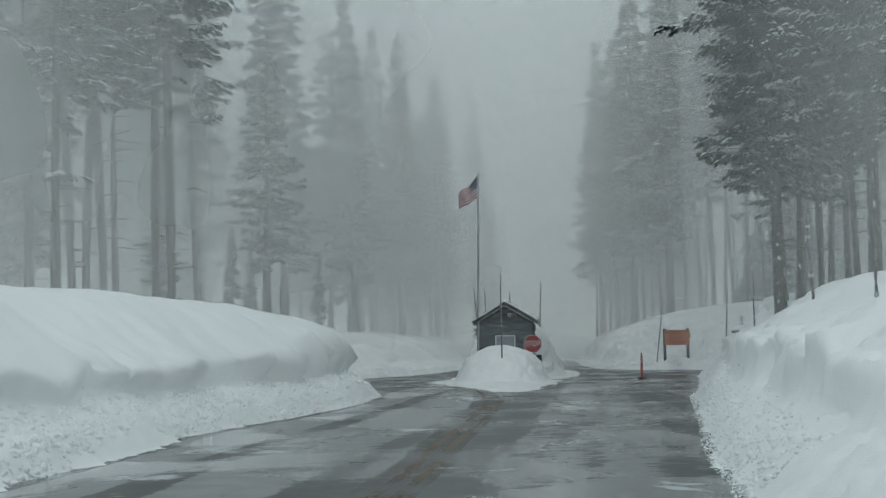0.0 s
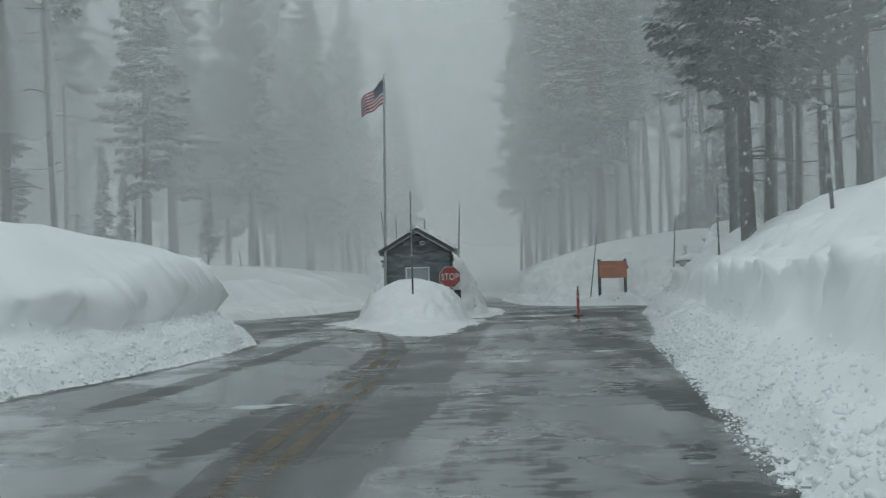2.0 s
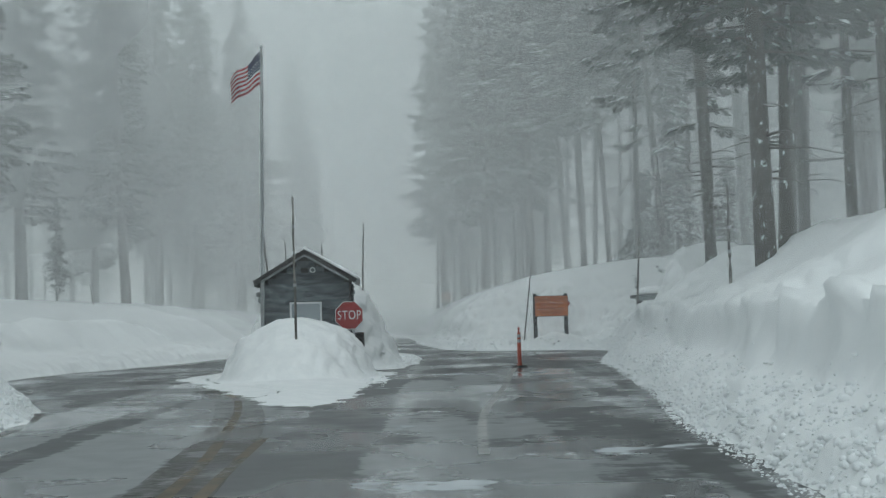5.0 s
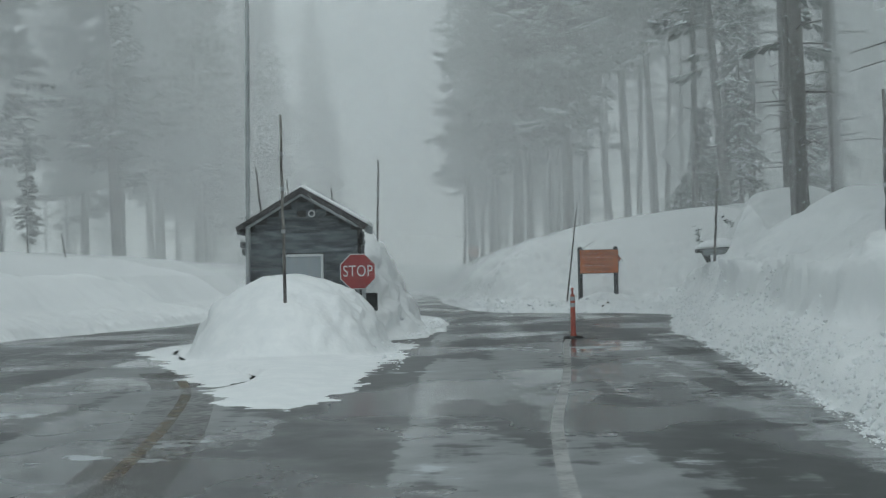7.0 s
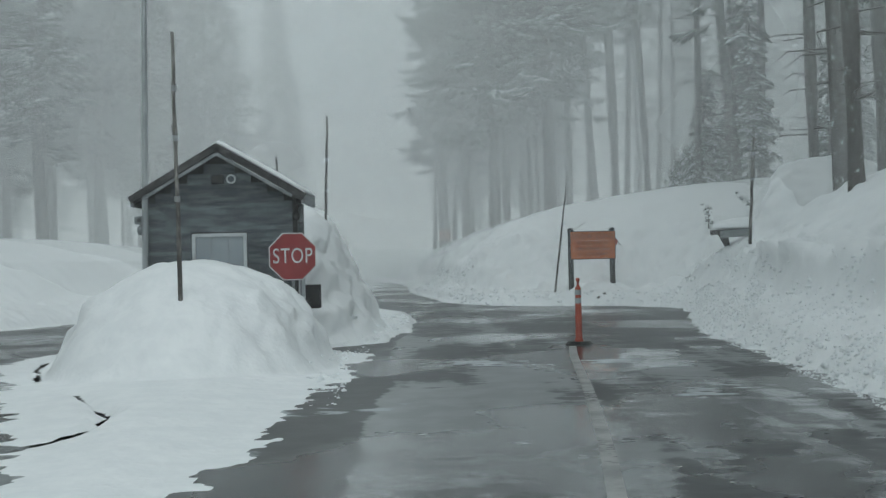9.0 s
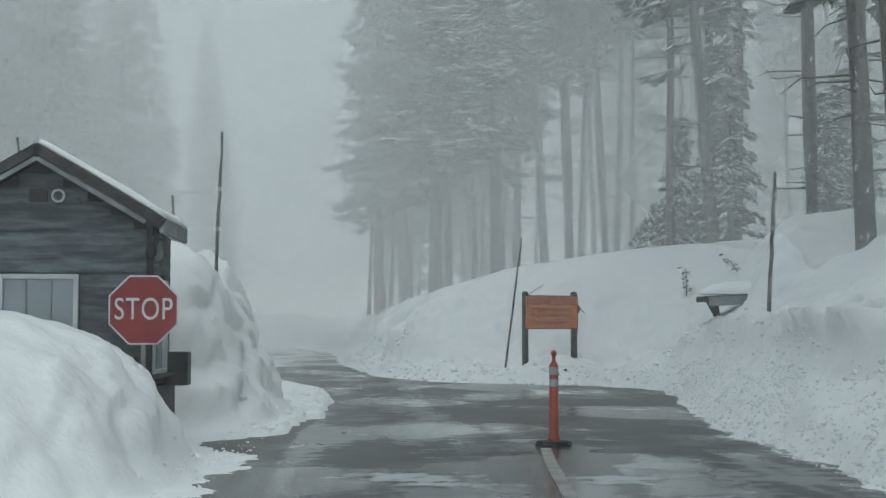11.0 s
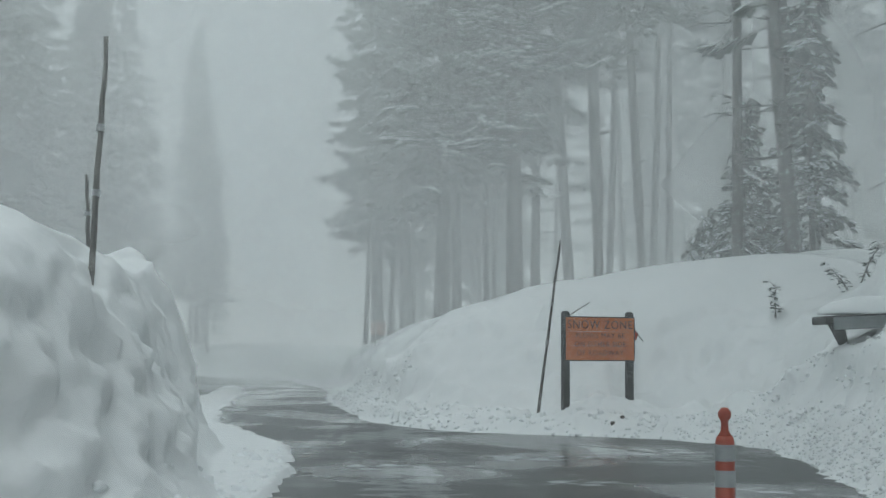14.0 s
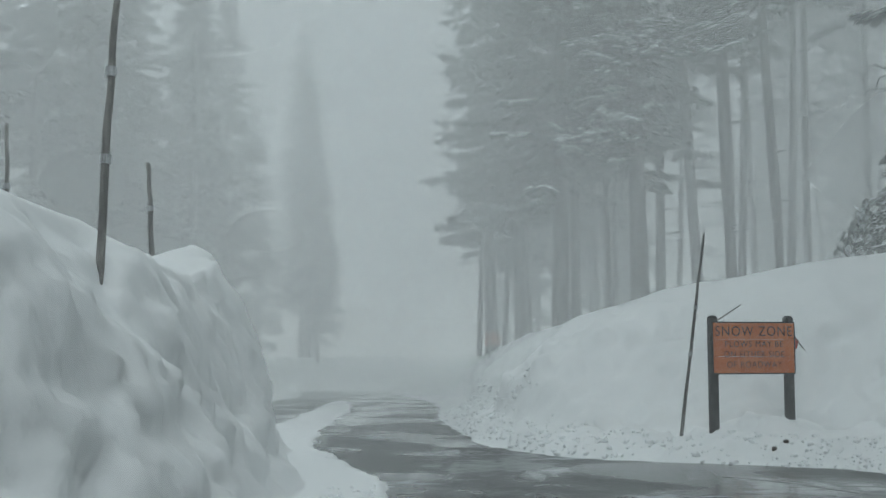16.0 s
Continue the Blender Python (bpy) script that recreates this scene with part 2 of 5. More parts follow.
def mist_mat(thin, thick, ends=None, foot=0.7, ground=0.45, white=0.982):
    """A sheet that stands in for foggy air: lets most light pass, scatters the rest both ways."""
    m = bpy.data.materials.new("haze_sheet")
    m.use_nodes = True
    n, l = m.node_tree.nodes, m.node_tree.links
    n.remove(n["Principled BSDF"])
    out = n["Material Output"]
    clear, dif, tra = n.new("ShaderNodeBsdfTransparent"), n.new("ShaderNodeBsdfDiffuse"), n.new("ShaderNodeBsdfTranslucent")
    for s in (dif, tra):
        s.inputs["Color"].default_value = (white * 0.992, white * 1.006, white * 1.006, 1)
    both, veil = n.new("ShaderNodeMixShader"), n.new("ShaderNodeMixShader")
    both.inputs[0].default_value = 0.5
    l.new(dif.outputs[0], both.inputs[1])
    l.new(tra.outputs[0], both.inputs[2])
    tc, t, r = n.new("ShaderNodeTexCoord"), n.new("ShaderNodeTexNoise"), n.new("ShaderNodeMapRange")
    t.inputs["Scale"].default_value, t.inputs["Detail"].default_value = 0.035, 3
    l.new(tc.outputs["Object"], t.inputs["Vector"])
    l.new(t.outputs[0], r.inputs["Value"])
    for k, v in (("From Min", 0.25), ("From Max", 0.75), ("To Min", thin), ("To Max", thick)):
        r.inputs[k].default_value = v
    sp, low, den = n.new("ShaderNodeSeparateXYZ"), n.new("ShaderNodeMapRange"), n.new("ShaderNodeMath")
    low.interpolation_type = "SMOOTHSTEP"
    low.inputs["From Min"].default_value, low.inputs["From Max"].default_value = 0.0, foot
    den.operation = "MULTIPLY"
    l.new(tc.outputs["Object"], sp.inputs[0])
    l.new(sp.outputs["Z"], low.inputs["Value"])
    high, up = n.new("ShaderNodeMapRange"), n.new("ShaderNodeMath")
    for k, v in (("From Min", 0.0), ("From Max", 7.0), ("To Min", ground), ("To Max", 1.0)):
        high.inputs[k].default_value = v
    up.operation = "MULTIPLY"
    l.new(sp.outputs["Z"], high.inputs["Value"])
    l.new(high.outputs[0], up.inputs[0])
    l.new(r.outputs[0], up.inputs[1])
    l.new(low.outputs[0], den.inputs[0])
    l.new(up.outputs[0], den.inputs[1])
    dense = den.outputs[0]
    if ends:
        ahead, less = n.new("ShaderNodeMapRange"), n.new("ShaderNodeMath")
        ahead.interpolation_type = "SMOOTHSTEP"
        for k, v in (("From Min", ends[0]), ("From Max", ends[1]), ("To Min", 1.0), ("To Max", ends[2])):
            ahead.inputs[k].default_value = v
        less.operation = "MULTIPLY"
        l.new(sp.outputs["Y"], ahead.inputs["Value"])
        l.new(ahead.outputs[0], less.inputs[0])
        l.new(dense, less.inputs[1])
        dense = less.outputs[0]
    l.new(dense, veil.inputs[0])
    l.new(clear.outputs[0], veil.inputs[1])
    l.new(both.outputs[0], veil.inputs[2])
    l.new(veil.outputs[0], out.inputs[0])
    return m


# bank and wood sheets are added to haze what stands behind them
M_BANKMIST = mist_mat(0.17, 0.24, (22, 44, 0.40), 0.3, 0.8, 0.90)
M_WOODMIST = mist_mat(0.022, 0.032, (29, 39, 9.0))
M_THIN, M_MIST = mist_mat(0.07, 0.11), mist_mat(0.175, 0.305, ground=0.72)


# ---- builders ----
def thing(name, at=(0, 0, 0), label="", category="", group="", kind=""):
    ob = new(name)
    ob.empty_display_size = 0.2
    ob.location = at
    return tagged(ob, label, category, group, kind)


def link_mesh(name, bm, materials, parent=None, label="", smooth=False):
    me = bpy.data.meshes.new(name)
    bm.normal_update()
    bm.to_mesh(me)
    bm.free()
    for m in materials if isinstance(materials, (list, tuple)) else [materials]:
        me.materials.append(m)
    if smooth:
        me.polygons.foreach_set("use_smooth", [True] * len(me.polygons))
    ob = new(name, me)
    if parent is not None:
        ob.parent = parent
    return tagged(ob, label)


def part(name, bm, material, parent, label="", smooth=False):
    return link_mesh(name, bm, material, parent, label, smooth)


def box(bm, size, centre, bevel=0.0, turn=None):
    m = Matrix.Translation(centre) @ (turn or Matrix()) @ Matrix.Diagonal((*size, 1))
    made = bmesh.ops.create_cube(bm, size=1, matrix=m)["verts"]
    if bevel:
        edges = list({e for v in made for e in v.link_edges})
        bmesh.ops.bevel(bm, geom=edges, offset=bevel, segments=2, affect="EDGES", profile=0.6)
    return bm


def box_part(name, size, centre, material, parent, bevel=0.0, turn=None, label=""):
    return part(name, box(bmesh.new(), size, centre, bevel, turn), material, parent, label)


def tube(bm, points, radii, sides=8, cap=True):
    """A round bar along points."""
    rings = []
    for k, (p, r) in enumerate(zip(points, radii)):
        p = Vector(p)
        a, c = Vector(points[max(0, k - 1)]), Vector(points[min(len(points) - 1, k + 1)])
        q = (c - a).to_track_quat("Z", "Y").to_matrix()
        rings.append([bm.verts.new(p + q @ Vector((r * math.cos(t), r * math.sin(t), 0))) for t in [2 * math.pi * s / sides for s in range(sides)]])
    for a, c in zip(rings, rings[1:]):
        for s in range(sides):
            bm.faces.new((a[s], a[(s + 1) % sides], c[(s + 1) % sides], c[s]))
    if cap:
        bm.faces.new(rings[-1])
        bm.faces.new(rings[0][::-1])
    return bm


def prism(bm, outline, y0, y1):
    """An outline in x, z drawn out from y0 to y1."""
    a = [bm.verts.new((x, y0, z)) for x, z in outline]
    c = [bm.verts.new((x, y1, z)) for x, z in outline]
    bm.faces.new(a)
    bm.faces.new(c[::-1])
    for k in range(len(a)):
        j = (k + 1) % len(a)
        bm.faces.new((a[k], c[k], c[j], a[j]))
    bmesh.ops.recalc_face_normals(bm, faces=bm.faces)
    return bm


def grid_mesh(name, verts, nx, ny, materials):
    """A sheet of ny rows of nx points."""
    idx = np.arange(nx * ny).reshape(ny, nx)
    quads = np.stack([idx[:-1, :-1], idx[:-1, 1:], idx[1:, 1:], idx[1:, :-1]], -1).reshape(-1, 4)
    me = bpy.data.meshes.new(name)
    me.vertices.add(nx * ny)
    me.vertices.foreach_set("co", verts.astype(np.float32).ravel())
    me.loops.add(quads.size)
    me.loops.foreach_set("vertex_index", quads.astype(np.int32).ravel())
    me.polygons.add(len(quads))
    me.polygons.foreach_set("loop_start", np.arange(0, quads.size, 4, dtype=np.int32))
    me.polygons.foreach_set("use_smooth", np.ones(len(quads), bool))
    me.update(calc_edges=True)
    for m in materials:
        me.materials.append(m)
    return new(name, me)


def soup_mesh(name, verts, faces, index, materials, smooth=False):
    """A mesh of many loose triangles or quads (equal-sided), with material indices."""
    verts, faces = np.asarray(verts, np.float32), np.asarray(faces, np.int32)
    me = bpy.data.meshes.new(name)
    me.vertices.add(len(verts))
    me.vertices.foreach_set("co", verts.ravel())
    k = faces.shape[1]
    me.loops.add(faces.size)
    me.loops.foreach_set("vertex_index", faces.ravel())
    me.polygons.add(len(faces))
    me.polygons.foreach_set("loop_start", np.arange(0, faces.size, k, dtype=np.int32))
    me.polygons.foreach_set("material_index", np.asarray(index, np.int32))
    me.polygons.foreach_set("use_smooth", np.full(len(faces), smooth))
    me.update(calc_edges=True)
    for m in materials:
        me.materials.append(m)
    return me


# ---- the lie of the land ----
RNG = np.random.default_rng(7)
TABLE = RNG.random((64, 64))


def vnoise(x, y, seed=0):
    """Smooth value noise, 0 to 1, one cell a unit."""
    x, y = np.asarray(x, float) + 17.3 * seed, np.asarray(y, float) + 9.7 * seed
    i, j = np.floor(x).astype(int), np.floor(y).astype(int)
    u, v = x - i, y - j
    u, v = u * u * (3 - 2 * u), v * v * (3 - 2 * v)
    g = lambda a, c: TABLE[a % 64, c % 64]
    return (g(i, j) * (1 - u) + g(i + 1, j) * u) * (1 - v) + (g(i, j + 1) * (1 - u) + g(i + 1, j + 1) * u) * v


def fbm(x, y, seed=0, octaves=4):
    return sum(vnoise(x * 2**k, y * 2**k, seed + k) / 2**k for k in range(octaves)) / sum(1 / 2**k for k in range(octaves))


LEFT_EDGE = [(-7.4, -70), (-7.7, -1), (-8.3, 8), (-7.6, 17), (-7.6, 25), (-8.6, 31), (-11, 35), (-13.2, 42), (-13.3, 49), (-11.6, 55), (-10.2, 62), (-9.8, 75), (-10.6, 90), (-11.2, 110), (-12.5, 128), (-20, 150), (-60, 195)]
RIGHT_EDGE = [(1.0, -70), (0.9, -2.4), (1.0, 3.6), (1.5, 13), (2.0, 24), (2.6, 30), (3.3, 40), (3.7, 48), (4.9, 55.5), (5.3, 59), (4.7, 61.2), (3.6, 62.4), (2.1, 63.5), (0.2, 65.3), (-0.9, 69), (-1.8, 77), (-2.3, 85), (-2.9, 99), (-4.8, 116), (-9.9, 141), (-25, 160), (-55, 188)]
ISLAND = [(-3.4, 29.6), (-4.4, 31), (-5.1, 33), (-6.5, 38), (-8.1, 42.5), (-7.8, 46), (-7.3, 52), (-7.1, 60), (-6.9, 68), (-6.7, 76), (-7.3, 92), (-8.3, 108), (-7.7, 110), (-6.3, 98), (-5.3, 82), (-4.5, 70), (-3.4, 64), (-2.2, 58.5), (-1.9, 53.5), (-2.0, 50), (-2.5, 46.8), (-3.3, 45.5), (-2.7, 43.9), (-2.6, 42.5), (-2.8, 36.5), (-3.0, 32.5)]


CRACKS = [[(-7.5, 43.6), (-7.2, 41.8), (-6.9, 40.9), (-6.6, 39.6)], [(-5.6, 37.7), (-5.3, 36.9), (-4.95, 36.0), (-4.65, 35.2), (-4.55, 34.2), (-4.7, 33.5), (-4.9, 33.1)]]


def rounded(points, steps=5):
    """A soft line through points."""
    p, out = [np.array(q, float) for q in points], []
    for k in range(len(p) - 1):
        a, b, c, d = p[max(k - 1, 0)], p[k], p[k + 1], p[min(k + 2, len(p) - 1)]
        for t in np.arange(steps) / steps:
            out.append(0.5 * (2 * b + (c - a) * t + (2 * a - 5 * b + 4 * c - d) * t * t + (3 * b - a - 3 * c + d) * t**3))
    return out + [p[-1]]


ROAD_RING = rounded(LEFT_EDGE, 4) + rounded(RIGHT_EDGE, 4)[::-1]
ISLAND_RING = rounded(ISLAND + ISLAND[:1], 6)[:-1]


def signed(x, y, ring):
    """Distance to a closed outline, positive inside."""
    pts = np.array(ring, float)
    best = np.full(x.shape, 1e9)
    inside = np.zeros(x.shape, bool)
    for (ax, ay), (bx, by) in zip(pts, np.roll(pts, -1, 0)):
        dx, dy = bx - ax, by - ay
        t = np.clip(((x - ax) * dx + (y - ay) * dy) / (dx * dx + dy * dy), 0, 1)
        best = np.minimum(best, np.hypot(x - ax - t * dx, y - ay - t * dy))
        cross = (ay > y) != (by > y)
        inside ^= cross & (x < (bx - ax) * (y - ay) / ((by - ay) if by != ay else 1e-9) + ax)
    return np.where(inside, best, -best)


def smooth(v, lo, hi):
    t = np.clip((v - lo) / (hi - lo), 0, 1)
    return t * t * (3 - 2 * t)


def heaps(x, y, cell, seed):
    """Rounded lumps thrown at random, one to a cell, 0 to 1."""
    i, j = np.floor(x / cell).astype(int), np.floor(y / cell).astype(int)
    best = np.zeros(x.shape)
    for di in (-1, 0, 1):
        for dj in (-1, 0, 1):
            a, b = i + di + 11 * seed, j + dj + 7 * seed
            cx = (i + di + 0.15 + 0.7 * TABLE[a % 64, b % 64]) * cell
            cy = (j + dj + 0.15 + 0.7 * TABLE[(b * 3 + 5) % 64, (a * 5 + 3) % 64]) * cell
            r = cell * (0.35 + 0.5 * TABLE[(a * 7) % 64, (b * 11) % 64])
            best = np.maximum(best, np.sqrt(np.clip(1 - ((x - cx) ** 2 + (y - cy) ** 2) / r**2, 0, 1)) * (r / (0.85 * cell)))
    return best


def land(x, y):
    """Height of the snow."""
    x, y = np.asarray(x, float), np.asarray(y, float)
    d = -signed(x, y, ROAD_RING)
    wob = fbm(x * 0.28, y * 0.28, 3) - 0.5
    ragged = (fbm(x * 1.1, y * 1.1, 5) - 0.5) * 0.55 + (fbm(x * 2.0, y * 5.0, 7) - 0.5) * 0.45
    dd = d + ragged * np.clip(1.2 - np.abs(d), 0.15, 1)
    e = np.maximum(d + 1.3 * wob * smooth(d, 0.2, 1.2), 0)
    lump = fbm(x * 0.5, y * 0.5, 9) - 0.5
    cut = 1.10 + 0.95 * smooth(y, 8, 28) + 0.6 * lump
    dome = np.clip((e - 1.35) / 3.1, 0, 1)
    west = np.interp(e, [0, 0.5, 1.2], [0, 0.36, 0.68]) + smooth(e, 1.15, 1.42) * (cut - 0.68)
    west = west + (2.95 - cut) * (1 - (1 - dome) ** 2.2) + 0.5 * smooth(e, 5, 25) - 0.35 * smooth(y, 20, 34) * smooth(e, 1.5, 3) * (1 - smooth(e, 3.5, 6))
    far_w = np.interp(e, [0, 0.6, 1.3, 2.6, 4.6, 7, 40], [0, 0.30, 0.55, 1.65, 2.3, 2.55, 3.2])
    east_cut = 1.55 + 0.5 * lump - 0.5 * smooth(-y, -4, 6)
    east = np.interp(e, [0, 0.5, 1.05, 1.2], [0, 0.33, 0.62, 0.66]) + smooth(e, 1.05, 1.45) * (east_cut - 0.66)
    east = east + (3.2 - 0.48 * (1 - smooth(y, 12, 19)) - east_cut) * smooth(e, 1.3, 4.4) + 0.6 * smooth(e, 3.5, 9) + 0.5 * smooth(e, 9, 30)
    n_near = np.interp(e, [0, 0.6, 2.0, 3.2, 4.3, 5.6, 7.0, 9.5, 14, 40], [0, 0.22, 0.36, 0.48, 1.30, 2.45, 3.1, 3.7, 4.2, 4.8])
    n_far = np.interp(e, [0, 0.5, 0.9, 1.3, 2.0, 3.2, 5.3, 7.0, 10, 14, 40], [0, 0.22, 0.42, 1.25, 1.95, 2.6, 3.3, 3.65, 3.95, 4.2, 4.8])
    away = smooth(y, 65.5, 71)
    north = n_near * (1 - away) + n_far * away
    north = north * (1 - 0.42 * smooth(y, 96, 125))
    north = north + (0.34 * heaps(x, y, 1.5, 9) + 0.18 * heaps(x, y, 0.7, 11) - 0.22) * smooth(e, 2.3, 3.0) * (1 - smooth(e, 3.6, 5.0)) * (1 - smooth(y, 74, 84))
    north = north + 0.42 * (fbm(x * 0.75, y * 0.75, 71, 4) - 0.5) * smooth(e, 0.9, 2.2) * (1 - smooth(e, 5, 8)) * (1 - 0.6 * away)
    mid = -4.0
    wn_ = smooth(y, 40, 50)
    en_ = smooth(y, 59.5, 63.0) * (1 - smooth(x, 5.6, 9.0) * (1 - smooth(y, 62, 68)))
    side = np.where(x < mid - 0.045 * np.maximum(y - 80, 0), west * (1 - wn_) + far_w * wn_, east * (1 - en_) + north * en_)
    side = side + 0.85 * np.exp(-(((x - 8.6) / np.where(x < 8.6, 1.15, 2.2)) ** 4 + ((y - 59.8) / 2.0) ** 4))
    side = side + 0.75 * np.exp(-(((x - 7.75) / 0.85) ** 2 + ((y - 58.4) / 1.1) ** 2))
    soft = 0.22 * (fbm(x * 0.35, y * 0.35, 12) - 0.5) + 0.10 * (fbm(x * 1.3, y * 1.3, 15) - 0.5)
    rub = smooth(dd, 0.0, 0.25) * (1 - smooth(e, 1.0, 1.7))
    rubble = rub * (0.07 * heaps(x, y, 0.46, 3) + 0.05 * heaps(x, y, 0.27, 5) + 0.20 * np.abs(fbm(x * 2.6, y * 2.6, 21) - 0.5) + 0.10 * np.abs(vnoise(x * 7, y * 7, 23) - 0.5) + 0.05 * vnoise(x * 13, y * 13, 25))
    face = np.where(x < -6, 0.12, 1.0) * smooth(e, 1.1, 1.5) * (1 - smooth(e, 2.2, 3.4)) * (0.45 * (fbm(x * 1.2, y * 1.2, 31) - 0.5) + 0.25 * np.abs(fbm(x * 3, y * 3, 33, 2) - 0.5))
    z = np.where(dd > 0, np.maximum(side + soft * smooth(e, 0.8, 2.5) + rubble + face, 0.012 + 0.05 * smooth(dd, 0, 0.4)), np.maximum(-0.10, 0.25 * dd) - 0.004)
    # island
    i = signed(x, y, ISLAND_RING)
    ii = i + (0.65 * fbm(x * 1.3, y * 0.9, 41) + 0.35 * fbm(x * 2.2, y * 5.0, 43) - 0.5) * 1.5 * np.clip(1.0 - np.abs(i) * 0.5, 0, 1) * np.where(y < 44, 1, 0.5)
    thin = np.where(ii > 0, 0.008 + 0.10 * smooth(ii, 0, 1.6), -0.004 + np.maximum(-0.1, 0.2 * ii))
    for ring in CRACKS:
        a, c = np.array(ring[:-1]), np.array(ring[1:])
        near = np.full(x.shape, 9.0)
        for (ax, ay), (bx, by) in zip(a, c):
            t = np.clip(((x - ax) * (bx - ax) + (y - ay) * (by - ay)) / ((bx - ax) ** 2 + (by - ay) ** 2), 0, 1)
            near = np.minimum(near, np.hypot(x - ax - t * (bx - ax), y - ay - t * (by - ay)))
        thin = np.where(near < (0.06 if ring[0][1] < 40 else 0.05) + 0.10 * vnoise(x * 3, y * 3, 61), -0.03, thin)
    r = np.hypot((x + 4.85) / np.where(x > -4.85, 2.15, 2.0), (y - 41.7) / np.where(y < 41.7, 3.3, 3.2))
    mound = 1.50 * np.clip(1 - np.clip(r, 0, 1.3) ** 2.5, 0, 1) * (1 + 0.25 * (fbm(x * 0.9, y * 0.9, 45) - 0.5))
    mound = mound + smooth(mound, 0.05, 0.4) * (0.24 * (fbm(x * 1.1, y * 1.1, 47, 3) - 0.5) + 0.10 * np.abs(fbm(x * 3.0, y * 3.0, 49, 3) - 0.5)) * (1 - 0.7 * smooth(mound, 1.0, 1.45))
    for hx, hy, hr in ((-4.55, 39.05, 0.17), (-4.15, 38.85, 0.22), (-3.45, 39.5, 0.20), (-3.15, 40.4, 0.22), (-5.45, 39.2, 0.16), (-3.75, 38.95, 0.13)):
        mound = mound - 0.11 * np.exp(-((x - hx) ** 2 + (y - hy) ** 2) / hr**2)
    crest = np.interp(y, [44.6, 45.9, 47.6, 50, 53, 56.5, 60, 62.5, 66, 70, 76, 82], [0, 0.25, 2.50, 2.78, 2.68, 2.70, 3.30, 3.30, 2.2, 1.0, 0.25, 0])
    near_wall = np.interp(y, [45.0, 46.2, 47.5], [0.0, 0.15, 1.0])
    wid = i - np.interp(y, [46.5, 49, 51, 53, 55.5, 58, 62, 66], [0.35, 0.40, 0.42, 0.75, 0.95, 0.92, 0.88, 0.5]) + 0.25 * (fbm(x * 0.35, y * 0.35, 51, 2) - 0.5) * smooth(i, 0.1, 0.8)
    wid = np.maximum(wid, 0)
    ridge = crest * np.interp(wid, [0, 0.25, 0.5, 0.8, 1.1, 1.5, 2.3], [0.03, 0.13, 0.40, 0.73, 0.91, 0.98, 1.0])
    ridge = ridge + smooth(ridge, 0.1, 0.6) * 0.14 * (fbm(x * 0.5, y * 0.5, 55, 2) - 0.5) * near_wall
    ridge = ridge - 0.62 * np.exp(-((x + 3.38) ** 2 / 0.28 + (y - 50.6) ** 2 / 1.2))
    isle = np.where(ii > 0, np.maximum(np.maximum(thin, mound * smooth(i, -0.1, 0.8)), ridge), thin)
    return np.where(i > -1.2, np.maximum(z, isle), z)


def land_at(x, y):
    return float(land(np.array([x]), np.array([y]))[0])


def spread(lo, hi, step, out_lo, out_hi, growth=1.12):
    mid = list(np.arange(lo, hi + 1e-6, step))
    left, right, s = [], [], step
    while (left[-1] if left else lo) > out_lo:
        s *= growth
        left.append((left[-1] if left else lo) - s)
    s = step
    while (right[-1] if right else hi) < out_hi:
        s *= growth
        right.append((right[-1] if right else hi) + s)
    return np.array(left[::-1] + mid + right)


def finer(line, lo, hi, step):
    """The same line with closer steps between lo and hi."""
    return np.concatenate([line[line < lo - 0.02], np.arange(lo, hi, step), line[line > hi + 0.02]])


GX = finer(spread(-13.0, 8.5, 0.085, -900, 900, 1.10), -4.6, -1.4, 0.042)
GY = finer(spread(-11.0, 72.0, 0.125, -300, 2500, 1.06), 38.0, 60.0, 0.08)
gx, gy = np.meshgrid(GX, GY)
gz = land(gx, gy)
CUBE = RNG.random((32, 32, 32))


def vnoise3(p, scale, seed):
    """Smooth value noise in space."""
    q = p * scale + seed * 7.31
    i = np.floor(q).astype(int)
    f = q - i
    f = f * f * (3 - 2 * f)
    i %= 32
    j = (i + 1) % 32
    out = 0
    for a in (0, 1):
        for b in (0, 1):
            for c in (0, 1):
                w = (f[:, 0] if a else 1 - f[:, 0]) * (f[:, 1] if b else 1 - f[:, 1]) * (f[:, 2] if c else 1 - f[:, 2])
                out = out + w * CUBE[(j if a else i)[:, 0], (j if b else i)[:, 1], (j if c else i)[:, 2]]
    return out


def lumps3(p, cell, seed):
    """Rounded lumps thrown at random in space, 0 to 1."""
    i = np.floor(p / cell).astype(int)
    best = np.zeros(len(p))
    for d in np.ndindex(3, 3, 3):
        q = (i + np.array(d) - 1 + seed * 5) % 32
        at = (i + np.array(d) - 0.9) * cell
        x, y, z = q.T
        at = at + np.stack([CUBE[x, y, z], CUBE[y, z, x], CUBE[z, x, y]], -1) * 0.8 * cell
        r = cell * (0.45 + 0.5 * CUBE[z, y, x])
        best = np.maximum(best, np.sqrt(np.clip(1 - ((p - at) ** 2).sum(1) / r**2, 0, 1)) * r / (0.95 * cell))
    return best


